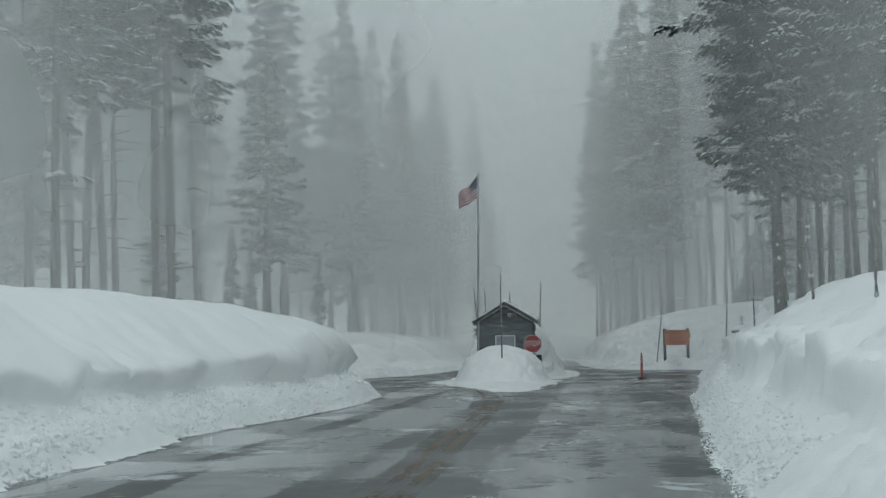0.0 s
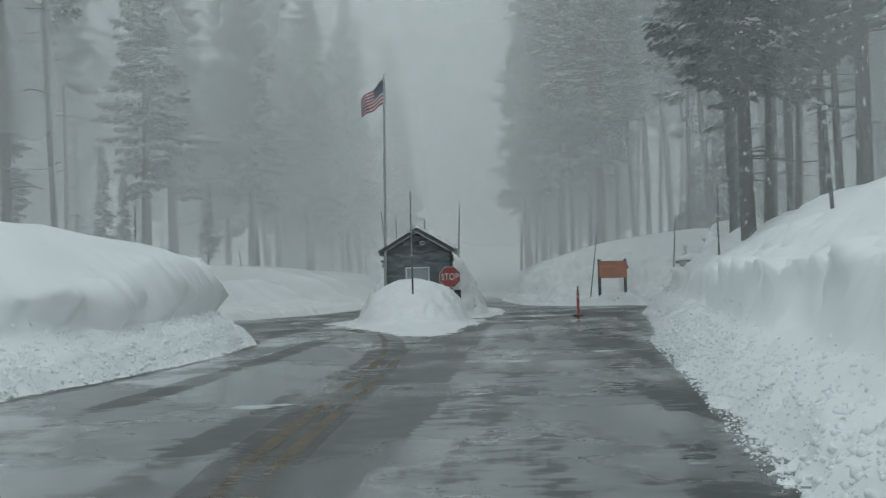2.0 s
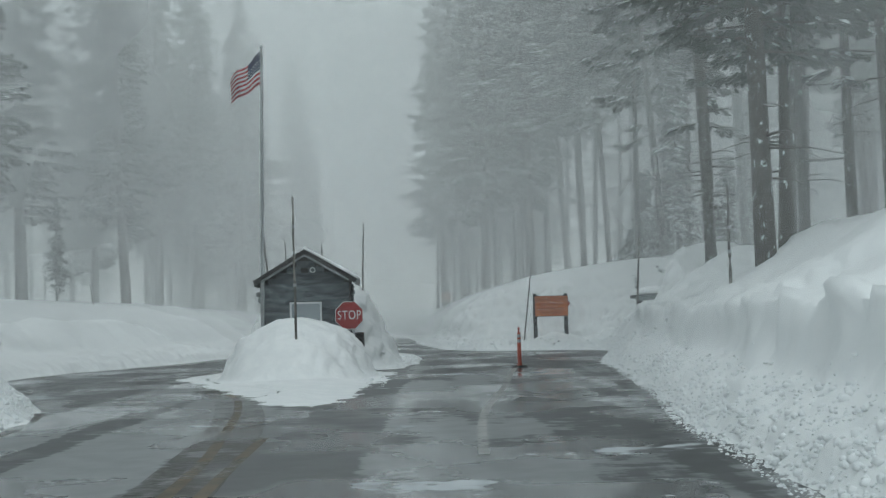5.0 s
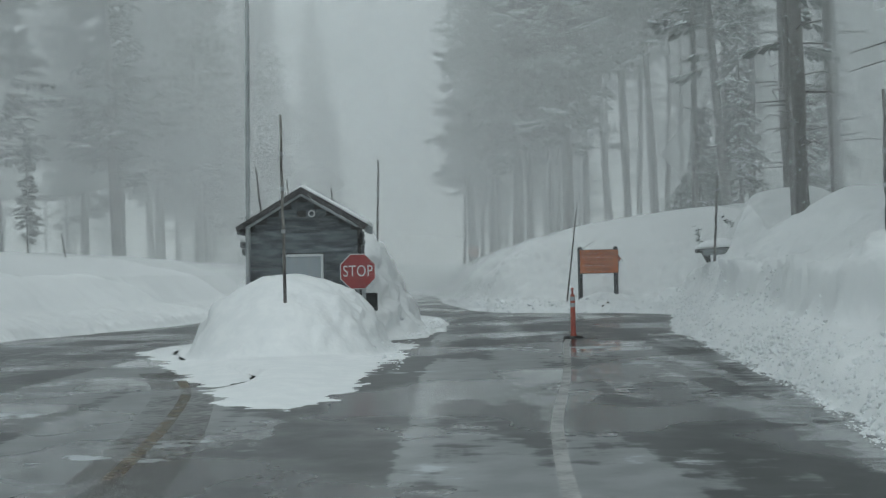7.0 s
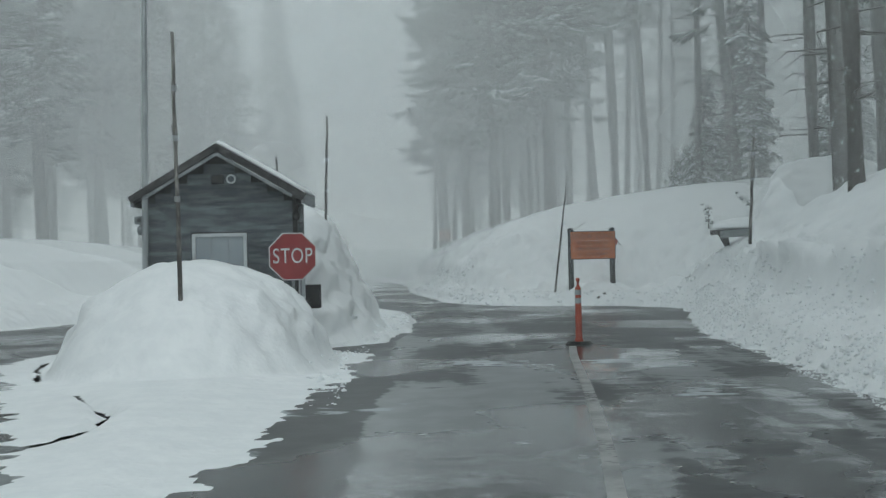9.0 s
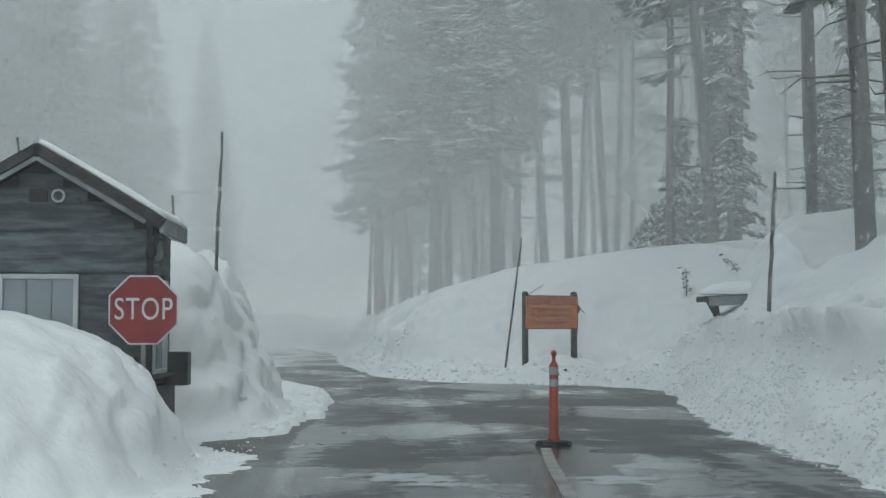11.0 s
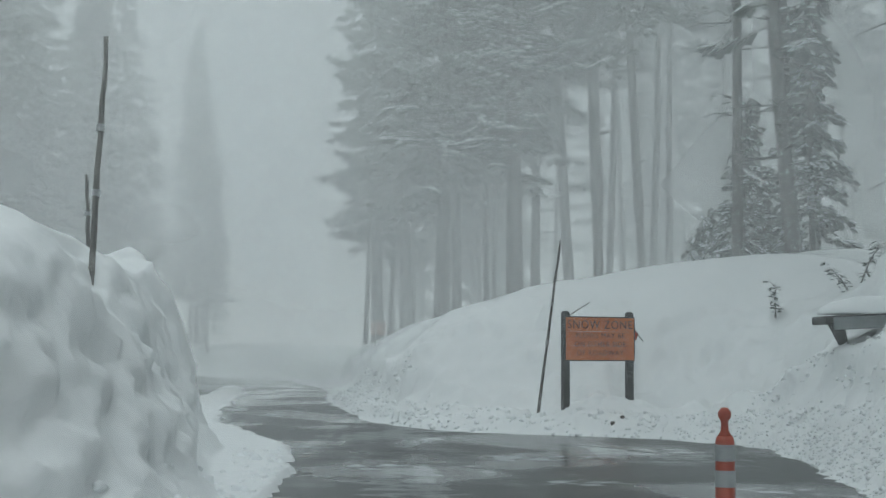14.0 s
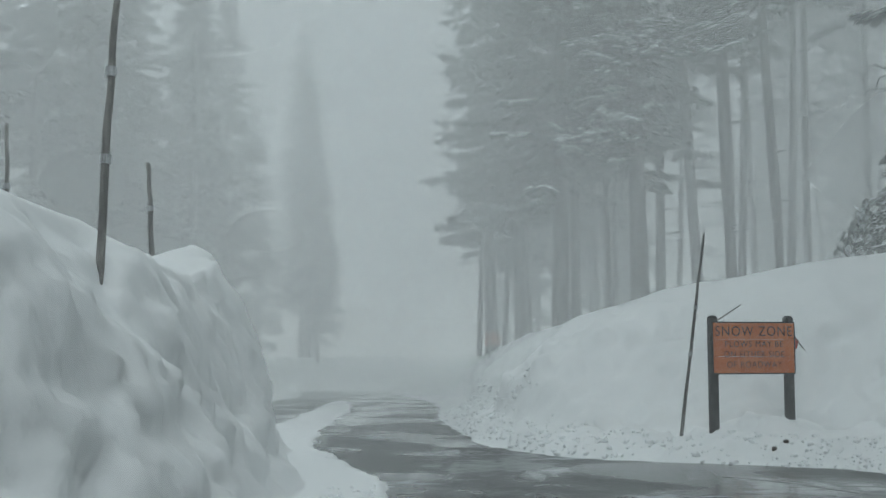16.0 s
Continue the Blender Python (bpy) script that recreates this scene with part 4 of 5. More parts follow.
# trees along the road that can be told apart
NEAR = [
    ("pine_a", 5.95, 36.2, 1.04, 40, (0, 0)), ("pine_a", 7.06, 38.6, 0.95, 200, (0, 1)), ("pine_b", 8.35, 42.0, 0.80, 120, (0, 0)), ("pine_c", 9.2, 45.3, 1.05, 75, (0, 0)),
    ("pine_d", 9.2, 40.6, 0.72, 10, (0, -1)), ("pine_c", 8.8, 36.4, 0.9, 300, (0, -1)), ("pine_a", 9.1, 34.4, 1.10, 160, (0, 0)), ("pine_a", 9.6, 30.0, 0.95, 20, (0, 0)),
    ("pine_b", 7.78, 51.7, 1.0, 20, (0, -1)), ("pine_d", 8.5, 55.3, 1.0, 160, (0, -1)), ("pine_b", 10.15, 57.0, 1.05, 90, (0, -1)),
    ("pine_b", 10.3, 64.2, 0.95, 250, (0, -1)), ("pine_c", 8.42, 72.9, 1.0, 90, (0, -1)), ("pine_d", 9.55, 71.8, 1.0, 30, (0, -4.5)), ("pine_b", 10.1, 74.2, 0.85, 30, (0, 0)),
    ("slim", 10.35, 72.8, 1.0, 0, (0, 0)), ("young", 8.75, 73.8, 0.72, 60, (0, 3)), ("young", 9.45, 73.6, 0.42, 160, (0, 0)), ("slim", 13.6, 70.5, 0.85, 80, (0, 0)), ("young", 11.5, 66.5, 0.75, 10, (0, 0)), ("pine_c", 11.4, 76.0, 1.05, 33, (0, -1)),
    ("pine_d", 7.0, 93.5, 1.10, 15, (0, -3.4)), ("pine_b", 7.7, 90.5, 1.2, 45, (0, -1)), ("pine_c", 8.9, 95.6, 1.15, 75, (0, 0)), ("pine_b", 9.0, 88.6, 0.92, 33, (0, -2.2)), ("pine_c", 10.0, 92.0, 1.1, 20, (0, 0)),
    ("pine_c", 11.4, 95.0, 1.1, 140, (0, 0.5)), ("pine_c", 10.4, 100.0, 1.0, 260, (0, 0)), ("pine_c", -1.26, 103.0, 0.85, 10, (0, 0)), ("pine_c", -0.1, 106.0, 0.9, 80, (0, 0.5)),
    ("fir_a", 0.56, 100.0, 0.9, 190, (0, 0)), ("pine_c", 4.0, 98.0, 1.0, 310, (0, 0)), ("pine_c", 4.8, 103.0, 1.0, 130, (0, 0)), ("fir_a", 1.75, 91.5, 1.0, 0, (0, 0)),
    ("fir_a", 4.45, 90.2, 1.05, 200, (0, 0)), ("fir_a", -0.7, 105.0, 0.95, 150, (0, 0)), ("pine_d", 2.6, 96.0, 0.95, 70, (0, 0)), ("pine_d", 6.0, 97.0, 1.05, 120, (0, 1)),
    
    ("fir_a", -15.9, 112.0, 0.9, 30, (0, 0)), ("fir_b", -17.4, 119.0, 1.05, 110, (0, 0)), ("fir_a", -17.3, 99.0, 0.95, 250, (0, 0)), ("fir_a", -16.6, 126.0, 0.9, 300, (0, 0)),
    ("pine_b", -18.41, 37.6, 0.95, 0, (0, 0)), ("pine_b", -17.75, 37.7, 1.0, 90, (0, -0.6)), ("pine_d", -19.9, 31.0, 0.95, 50, (0, -0.6)), ("pine_b", -20.4, 34.0, 0.95, 150, (0, -2.5)), ("pine_b", -20.7, 36.0, 0.95, 220, (0, 1)),
    ("pine_c", -21.8, 33.0, 1.15, 10, (0, -1.5)), ("pine_b", -21.4, 40.0, 1.0, 60, (0, -2)), ("pine_c", -21.6, 42.0, 1.1, 160, (0, -1)), ("pine_c", -20.3, 50.0, 1.0, 280, (0, 0)), ("pine_a", -22.5, 27.0, 1.1, 0, (0, 0)), ("fir_b", -20.9, 46.0, 0.42, 0, (0, 0)),
    ("fir_a", -19.8, 62.0, 0.85, 40, (0, 0)), ("fir_a", -21.5, 74.0, 1.0, 140, (0, 0)), ("fir_b", -20.6, 85.0, 1.05, 180, (0, 0)), ("fir_a", -20.2, 91.0, 0.92, 70, (0, 0)), ("fir_a", -19.5, 98.0, 0.95, 10, (0, 0)), ("fir_b", -18.2, 106.0, 1.05, 90, (0, 0)),
    ("fir_b", -17.6, 66.0, 0.22, 90, (0, 0)), ("fir_b", -19.2, 56.0, 0.20, 10, (0, 0)), ("fir_b", -20.9, 58.5, 0.26, 200, (0, 0)),
]
for kind, x, y, size, turn, lean in NEAR:
    plant_tree(kind, x, y, size, turn, lean)

# the forest behind, in two belts beside the road
forest = np.random.default_rng(5)
placed = [(x, y) for _, x, y, *_ in NEAR]


def scatter(count, xs, ys, edge, kinds, gap):
    tries = 0
    while count and tries < 4000:
        tries += 1
        x, y = forest.uniform(*xs), forest.uniform(*ys)
        if not edge(x, y) or any((x - a) ** 2 + (y - c) ** 2 < gap * gap for a, c in placed):
            continue
        placed.append((x, y))
        plant_tree(kinds[forest.integers(len(kinds))], x, y, forest.uniform(0.8, 1.15), forest.uniform(0, 360), (forest.normal(0, 1), forest.normal(0, 1)))
        count -= 1


scatter(34, (-52, -18), (18, 75), lambda x, y: x < -19.5 - max(0, (y - 45) * 0.02), ["pine_b", "pine_d", "pine_c", "pine_c", "fir_b"], 2.6)
scatter(40, (-60, -14), (75, 150), lambda x, y: x < -15.5 - 0.05 * (y - 75), ["fir_a", "fir_a", "fir_b", "pine_b", "pine_c"], 3.2)
scatter(24, (8, 34), (34, 82), lambda x, y: x > 11.5, ["pine_b", "pine_c", "pine_d", "pine_a"], 3.0)
scatter(46, (-4, 42), (84, 150), lambda x, y: x > 1.0 - 0.06 * (y - 90), ["pine_c", "pine_d", "fir_a", "fir_b", "pine_c"], 2.7)
scatter(12, (-40, -14), (150, 175), lambda x, y: True, ["fir_a", "fir_b"], 3.5)


# ---- snow poles ----
def stake(base, top, radius, bands=(), label="weathered wooden snow pole stuck in the snow"):
    at, up = Vector(base), Vector(top)
    t = thing("snow_pole", at, label, "snow pole", "snow poles")
    rng = np.random.default_rng(int(abs(base[0] * 100 + base[1] * 10)))
    way = up - at
    pts, rad = [], []
    for k in range(9):
        f = k / 8
        w = way * f + Vector((rng.normal(0, 0.007), rng.normal(0, 0.007), 0)) * (1 if 0 < k < 8 else 0)
        pts.append(w if k else -way.normalized() * 0.45)
        rad.append(radius * (0.96 - 0.26 * f) * rng.uniform(0.93, 1.07))
    part("pole", tube(bmesh.new(), pts, rad, 8), M_STAKE, t, smooth=True)
    for f in bands:
        c, u = way * f, way.normalized() * 0.035
        part("band", tube(bmesh.new(), [c - u, c + u], [radius * 1.22] * 2, 10), M_BAND, t, "pale reflective band")
    return t


def on_land(x, y, dz=0.0):
    return (x, y, land_at(x, y) + dz)


stake((-4.69, 39.54, 0.93), (-4.67, 39.25, 4.45), 0.032, (0.40, 0.62, 0.80), "dark wooden snow pole lashed from two lengths on the mound")
stake((-3.68, 51.15, 1.85), (-3.61, 51.3, 4.57), 0.034, (0.42, 0.66))
stake((-5.72, 61.3, 3.0), (-5.80, 61.3, 4.48), 0.045, (0.55,))
stake((2.42, 65.3, 0.62), (2.80, 65.1, 3.75), 0.034, (0.35, 0.6), "leaning wooden snow pole beside the orange sign")
stake((5.12, 50.2, 2.1), (5.22, 50.2, 3.85), 0.036, (0.5, 0.8))
stake((4.78, 34.4, 2.05), (4.78, 34.4, 4.05), 0.036, (0.3, 0.55))
stake((4.40, 17.2, 2.3), (4.30, 17.2, 4.6), 0.042, (0.35, 0.75, 0.86))
stake((3.95, 7.0, 1.8), (3.95, 7.0, 3.1), 0.036, (0.4,))
stake((-12.3, 33.3, 2.95), (-12.3, 33.3, 3.85), 0.036)
stake((-14.9, 61.5, 2.2), (-15.05, 61.5, 3.15), 0.036)
stake((-6.65, 51.2, 2.2), (-6.88, 51.2, 4.45), 0.036, (0.6,))
stake((-6.9, 58.6, 2.6), (-6.95, 58.6, 4.6), 0.036, (0.6,))
stake(on_land(0.6, 88), (0.55, 88, land_at(0.6, 88) + 1.3), 0.036)
stake(on_land(-0.8, 92), (-0.85, 92, land_at(-0.8, 92) + 1.5), 0.036)
stake(on_land(1.11, 80), (1.09, 80, land_at(1.11, 80) + 0.55), 0.03)
stake(on_land(-0.5, 91), (-0.55, 91, land_at(-0.5, 91) + 1.3), 0.03)


# ---- entrance kiosk ----
KX, KY0, KY1 = -4.86, 44.2, 45.8
HALF, EAVE, APEX = 1.21, 2.52, 3.385
kiosk = thing("entrance_kiosk", (0, 0, 0), "small dark blue-grey wooden entrance kiosk half buried in snow", "kiosk")
SLOPE = (APEX - EAVE) / 1.47


def roof_z(x):
    return APEX - SLOPE * abs(x - KX)


core = prism(bmesh.new(), [(KX - HALF + 0.03, -0.2), (KX + HALF - 0.03, -0.2), (KX + HALF - 0.03, roof_z(KX + HALF) - 0.10), (KX, APEX - 0.12), (KX - HALF + 0.03, roof_z(KX - HALF) - 0.10)], KY0 + 0.03, KY1 - 0.03)
part("wall_core", core, M_DARKWOOD, kiosk)
WIN = (KX - 0.425, KX + 0.405, 1.02, 1.96)
course, z = 0.155, 0.0


def lap_board(x0, x1, z0):
    """A lapped siding board with a wavy lower edge, thicker at its foot."""
    bm = bmesh.new()
    rows = []
    for k in range(max(2, int((x1 - x0) / 0.07)) + 1):
        x = x0 + (x1 - x0) * k / max(2, int((x1 - x0) / 0.07))
        low = z0 - 0.012 + 0.034 * (float(fbm(x * 2.6, z0 * 9, 81, 3)) - 0.5)
        foot = KY0 - 0.016 + 0.010 * (float(vnoise(x * 5, z0 * 7, 83)) - 0.5)
        rows.append([bm.verts.new(p) for p in ((x, foot, low), (x, KY0 + 0.006, z0 + course + 0.012), (x, KY0 + 0.026, z0 + course + 0.012), (x, KY0 + 0.026, low))])
    for p, q in zip(rows, rows[1:]):
        for k in range(4):
            bm.faces.new((p[k], q[k], q[(k + 1) % 4], p[(k + 1) % 4]))
    bm.faces.new(rows[0])
    bm.faces.new(rows[-1][::-1])
    bmesh.ops.recalc_face_normals(bm, faces=bm.faces)
    return part("board", bm, M_SIDING, kiosk)


while z < APEX - 0.22:
    reach = min(HALF, (APEX - 0.14 - (z + course)) / SLOPE)
    if reach > 0.06:
        spans = [(KX - reach, KX + reach)]
        if z + course > WIN[2] and z < WIN[3]:
            spans = [(KX - reach, WIN[0] - 0.04), (WIN[1] + 0.04, KX + reach)]
        for a, c in spans:
            lap_board(a, c, z)
    z += course
z = 0.0
while z < EAVE - 0.12:
    for s in (-1, 1):
        spans = [(KY0, KY1)]
        if s > 0 and z + course > 0.85 and z < 1.95:
            spans = [(KY0, KY0 + 0.12), (KY0 + 1.12, KY1)]
        for a, c in spans:
            box_part("board", (0.026, c - a, course + 0.012), (KX + s * (HALF - 0.008), (a + c) / 2, z + course / 2), M_SIDING, kiosk, turn=Matrix.Rotation(radians(4 * s), 4, "Y"))
    z += course
for s in (-1, 1):
    box_part("corner_post", (0.07, 0.07, roof_z(KX + HALF) + 0.1), (KX + s * (HALF + 0.005), KY0 - 0.005, roof_z(KX + HALF) / 2 - 0.08), M_DARKWOOD, kiosk, 0.008)
    ang = math.atan(SLOPE) * s
    ln = 1.40 / math.cos(ang)
    for k in range(7):
        ya = 43.95 + k * (2.0 / 7)
        c = (KX + s * 0.69, ya + 1 / 7, APEX - SLOPE * 0.69 + 0.015)
        box_part("roof_plank", (ln, 2.0 / 7 - 0.008, 0.035), c, M_ROOF, kiosk, turn=Matrix.Rotation(ang, 4, "Y"))
    box_part("bargeboard", (ln + 0.02, 0.05, 0.115), (KX + s * 0.69, 43.935, APEX - SLOPE * 0.69 - 0.02), M_ROOF, kiosk, 0.008, Matrix.Rotation(ang, 4, "Y"))
    box_part("rake_trim", (ln - 0.24, 0.03, 0.050), (KX + s * 0.60, 43.945, APEX - SLOPE * 0.60 - 0.125), M_GREYTRIM, kiosk, 0.004, Matrix.Rotation(ang, 4, "Y"), "pale grey trim under the gable")
    box_part("fascia", (0.05, 2.0, 0.17), (KX + s * 1.375, 44.95, APEX - SLOPE * 1.375 - 0.055), M_GREYTRIM, kiosk, 0.006)
    for k in range(4):
        box_part("rafter_tail", (0.30, 0.07, 0.10), (KX + s * 1.24, 44.1 + k * 0.55, APEX - SLOPE * 1.24 - 0.06), M_DARKWOOD, kiosk, 0.006, Matrix.Rotation(ang, 4, "Y"))
box_part("ridge_beam", (0.12, 2.04, 0.10), (KX, 44.93, APEX - 0.05), M_ROOF, kiosk, 0.01)


def window(parent, size, m, rows=2, cols=3):
    w, h = size
    win = thing("window", (0, 0, 0))
    win.parent = parent
    win.matrix_basis = m
    box_part("pane", (w - 0.04, 0.012, h - 0.04), (0, 0.02, 0), M_GLASS, win, label="glass with a grey sky reflection in its colour")
    for s in (-1, 1):
        box_part("frame_side", (0.055, 0.06, h + 0.05), (s * w / 2, -0.01, 0), M_WHITE, win, 0.006)
        box_part("frame_rail", (w - 0.055, 0.06, 0.055), (0, -0.01, s * h / 2), M_WHITE, win, 0.006)
    for k in range(1, cols):
        box_part("muntin", (0.014, 0.016, h - 0.05), (-w / 2 + k * w / cols, 0.008, 0), M_GREYTRIM, win)
    for k in range(1, rows):
        box_part("muntin", (w - 0.05, 0.014, 0.014), (0, 0.0065, -h / 2 + k * h / rows), M_GREYTRIM, win)
    return win


window(kiosk, (WIN[1] - WIN[0], WIN[3] - WIN[2]), pose((WIN[0] + WIN[1]) / 2, KY0 - 0.012, (WIN[2] + WIN[3]) / 2))
window(kiosk, (0.94, 1.04), pose(KX + HALF + 0.012, KY0 + 0.62, 1.40, 0, 0, 90), 1, 2)
box_part("sill", (0.16, 1.1, 0.05), (KX + HALF + 0.07, KY0 + 0.62, 0.84), M_DARKWOOD, kiosk, 0.008)
box_part("service_box", (0.28, 0.34, 0.40), (KX + HALF + 0.15, 45.50, 0.90), M_RUBBER, kiosk, 0.02, label="dark metal box beside the service window")
box_part("kick_board", (0.10, 1.5, 0.75), (KX + HALF + 0.03, 45.05, 0.36), M_RUBBER, kiosk, 0.02)
ring = bmesh.new()
tube(ring, [(0.20 + KX + 0.065 * math.cos(t), 44.15, 2.86 + 0.065 * math.sin(t)) for t in [k * math.pi / 8 for k in range(17)]], [0.016] * 17, 6, False)
part("vent_ring", ring, M_WHITE, kiosk, "small white round vent ring", True)
box_part("vent", (0.20, 0.03, 0.14), (KX - 0.02, 44.16, 2.86), M_DARKWOOD, kiosk, 0.006)
box_part("camera_box", (0.13, 0.13, 0.13), (KX - 1.27, 44.02, 2.22), M_GREYTRIM, kiosk, 0.012, label="small pale box under the eave")
box_part("camera_lens", (0.06, 0.02, 0.06), (KX - 1.26, 43.95, 2.22), M_RUBBER, kiosk, 0.006)


def lamp_globe(x, y, z, mat_):
    bm = bmesh.new()
    bmesh.ops.create_uvsphere(bm, u_segments=12, v_segments=8, radius=0.065, matrix=Matrix.Translation((x, y, z)) @ Matrix.Diagonal((1, 1, 1.25, 1)))
    tube(bm, [(x, y, z + 0.05), (x + 0.02, y + 0.1, z + 0.16)], [0.03, 0.03], 8)
    part("flood_lamp", bm, mat_, kiosk, "flood lamp under the eave", True)


lamp_globe(KX - 1.25, 44.05, 2.06, M_GREYTRIM)
lamp_globe(KX + 1.25, 44.05, 2.24, M_RUBBER)
lamp_globe(KX + 1.28, 44.30, 2.22, M_GREYTRIM)

# snow slab on the roof, thicker on the lee slope
sv, rows_ = [], []
for j, yy in enumerate(np.linspace(43.99, 45.93, 16)):
    for i_, u in enumerate(np.linspace(-1.40, 1.41, 31)):
        th = (0.09 if u > 0 else 0.035) * (1 + 0.5 * (vnoise(u * 2.2, yy * 1.6, 3) - 0.5)) * min(1, (1.46 - abs(u)) / 0.10) * min(1, 0.35 + (yy - 43.97) / 0.12) * min(1, 0.35 + (45.95 - yy) / 0.12)
        if abs(u) < 0.08:
            th *= 0.8
        sv.append((KX + u, yy, APEX - SLOPE * abs(u) + 0.03 + max(float(th), 0.012)))
sv = np.array(sv)
top = grid_mesh("roof_snow", sv, 31, 16, [M_SNOW])
solid = top.modifiers.new("thick", "SOLIDIFY")
solid.thickness, solid.offset = 0.03, -1
tagged(top, "layer of fresh snow lying on the kiosk roof", "snow")


# ---- writing ----
def letters(name, text, size, m, material, parent, depth=0.004, wide=1.0, space=1.0):
    cu = bpy.data.curves.new(name, "FONT")
    cu.body, cu.size, cu.extrude, cu.align_x, cu.align_y = text, size, depth, "CENTER", "CENTER"
    cu.space_character = space
    cu.materials.append(material)
    ob = new(name, cu)
    ob.parent = parent
    ob.matrix_basis = m @ Matrix.Diagonal((wide, 1, 1, 1))
    return ob


# ---- stop sign ----
stop = thing("stop_sign", (-3.67, 43.94, 1.585), "red octagonal stop sign with white border, flecked with snow", "stop sign")


def octagon(r, y0, y1):
    return prism(bmesh.new(), [(r / math.cos(math.pi / 8) * math.cos(math.pi / 8 + k * math.pi / 4), r / math.cos(math.pi / 8) * math.sin(math.pi / 8 + k * math.pi / 4)) for k in range(8)], y0, y1)


part("plate", octagon(0.381, -0.003, 0.003), M_SIGNWHITE, stop, "white border")
part("face", octagon(0.362, -0.007, -0.003), M_RED, stop, "red face")
letters("lettering", "STOP", 0.345, pose(0, -0.011, 0.0, 90, 0, 0), M_SIGNWHITE, stop, 0.003, 0.74, 1.08)
box_part("post", (0.05, 0.05, 2.0), (0, 0.035, -0.72), M_GREYTRIM, stop, 0.006)

# ---- flagpole and flag ----
fp = thing("flagpole", (-6.07, 44.0, 0), "tall pale grey steel flagpole standing in the snow by the kiosk", "flagpole")
part("pole", tube(bmesh.new(), [(0, 0, -0.2), (0.05, 0, 3), (0.10, 0, 6), (0.15, 0, 9.0)], [0.048, 0.046, 0.040, 0.030], 12), M_POLE, fp, smooth=True)
knob = bmesh.new()
bmesh.ops.create_uvsphere(knob, u_segments=10, v_segments=8, radius=0.05, matrix=Matrix.Translation((0.15, 0, 9.04)))
part("finial", knob, M_POLE, fp, smooth=True)
part("halyard", tube(bmesh.new(), [(0.09, -0.05, 1.6), (0.14, -0.05, 5), (0.19, -0.04, 8.9)], [0.005] * 3, 4), M_GREYTRIM, fp)
flag = thing("flag", (-5.92, 44.0, 8.88), "striped red and white flag with blue canton, hanging wind-blown", "flag")


def cloth(u, v):
    """u along the fly 0 to 1, v down the hoist 0 to 1."""
    fly, hoist = 1.45, 0.92
    x = -0.04 - fly * u * 0.58
    y = 0.20 * math.sin(u * 7 + v * 1.2) * u + 0.05 * math.sin(v * 5 + u * 3)
    z = -hoist * v * (1 - 0.30 * u) - 0.72 * u ** 1.05 + 0.05 * math.sin(u * 8 + 1)
    return Vector((x, y, z))


def cloth_patch(u0, u1, v0, v1, lift=0.0):
    bm = bmesh.new()
    nu = max(2, int(18 * (u1 - u0)))
    g = []
    for a in range(nu + 1):
        g.append([bm.verts.new(cloth(u0 + (u1 - u0) * a / nu, v0 + (v1 - v0) * c / 2) + Vector((0, lift, 0))) for c in range(3)])
    for a in range(nu):
        for c in range(2):
            bm.faces.new((g[a][c], g[a][c + 1], g[a + 1][c + 1], g[a + 1][c]))
    back = bmesh.ops.duplicate(bm, geom=bm.faces[:])
    bmesh.ops.translate(bm, verts=[v for v in back["geom"] if isinstance(v, bmesh.types.BMVert)], vec=(0, 0.004, 0))
    return bm


for k in range(13):
    part("stripe", cloth_patch(0.40 if k < 7 else 0.0, 1.0, k / 13, (k + 1) / 13), M_FLAGRED if k % 2 == 0 else M_FLAGWHITE, flag, "red stripe" if k % 2 == 0 else "white stripe", True)
part("canton", cloth_patch(0.0, 0.40, 0.0, 7 / 13), M_FLAGBLUE, flag, "dark blue canton", True)
st = bmesh.new()
for r_ in range(5):
    for c_ in range(6):
        p = cloth(0.035 + 0.066 * c_, (r_ + 0.6) / 5.2 * 7 / 13) + Vector((0, -0.008, 0))
        bmesh.ops.create_circle(st, cap_ends=True, segments=5, radius=0.022, matrix=Matrix.Translation(p) @ Matrix.Rotation(radians(90), 4, "X"))
part("stars", st, M_FLAGWHITE, flag, "rows of small white stars")

# ---- orange snow zone sign ----
SA, SB = Vector((2.83, 64.55, 0)), Vector((4.23, 65.0, 0))
way = (SB - SA)
yaw = math.degrees(math.atan2(way.y, way.x))
snow_sign = thing("warning_sign", (SA + SB) / 2, "orange wooden snow zone sign on two dark posts", "sign")
snow_sign.rotation_euler = (0, 0, radians(yaw))
SW = way.length
for s in (-1, 1):
    box_part("post", (0.135, 0.13, 2.5), (s * (SW / 2 - 0.035), 0.09, 1.06), M_DARKWOOD, snow_sign, 0.012)
    cap = bmesh.new()
    bmesh.ops.create_uvsphere(cap, u_segments=10, v_segments=6, radius=0.075, matrix=Matrix.Translation((s * (SW / 2 - 0.035), 0.09, 2.31)) @ Matrix.Diagonal((1, 1, 0.45, 1)))
    part("post_cap", cap, M_DARKWOOD, snow_sign, smooth=True)
for k in range(3):
    box_part("board", (SW + 0.04, 0.045, 0.277), (0, 0, 1.52 + k * 0.282), M_ORANGE, snow_sign, 0.006)
for s in (-1, 1):
    box_part("edge_strip", (SW + 0.06, 0.03, 0.022), (0, -0.012, 1.80 + s * 0.425), M_DARKWOOD, snow_sign, 0.004)
    box_part("edge_strip", (0.022, 0.03, 0.83), (s * (SW / 2 + 0.02), -0.012, 1.80), M_DARKWOOD, snow_sign, 0.004)
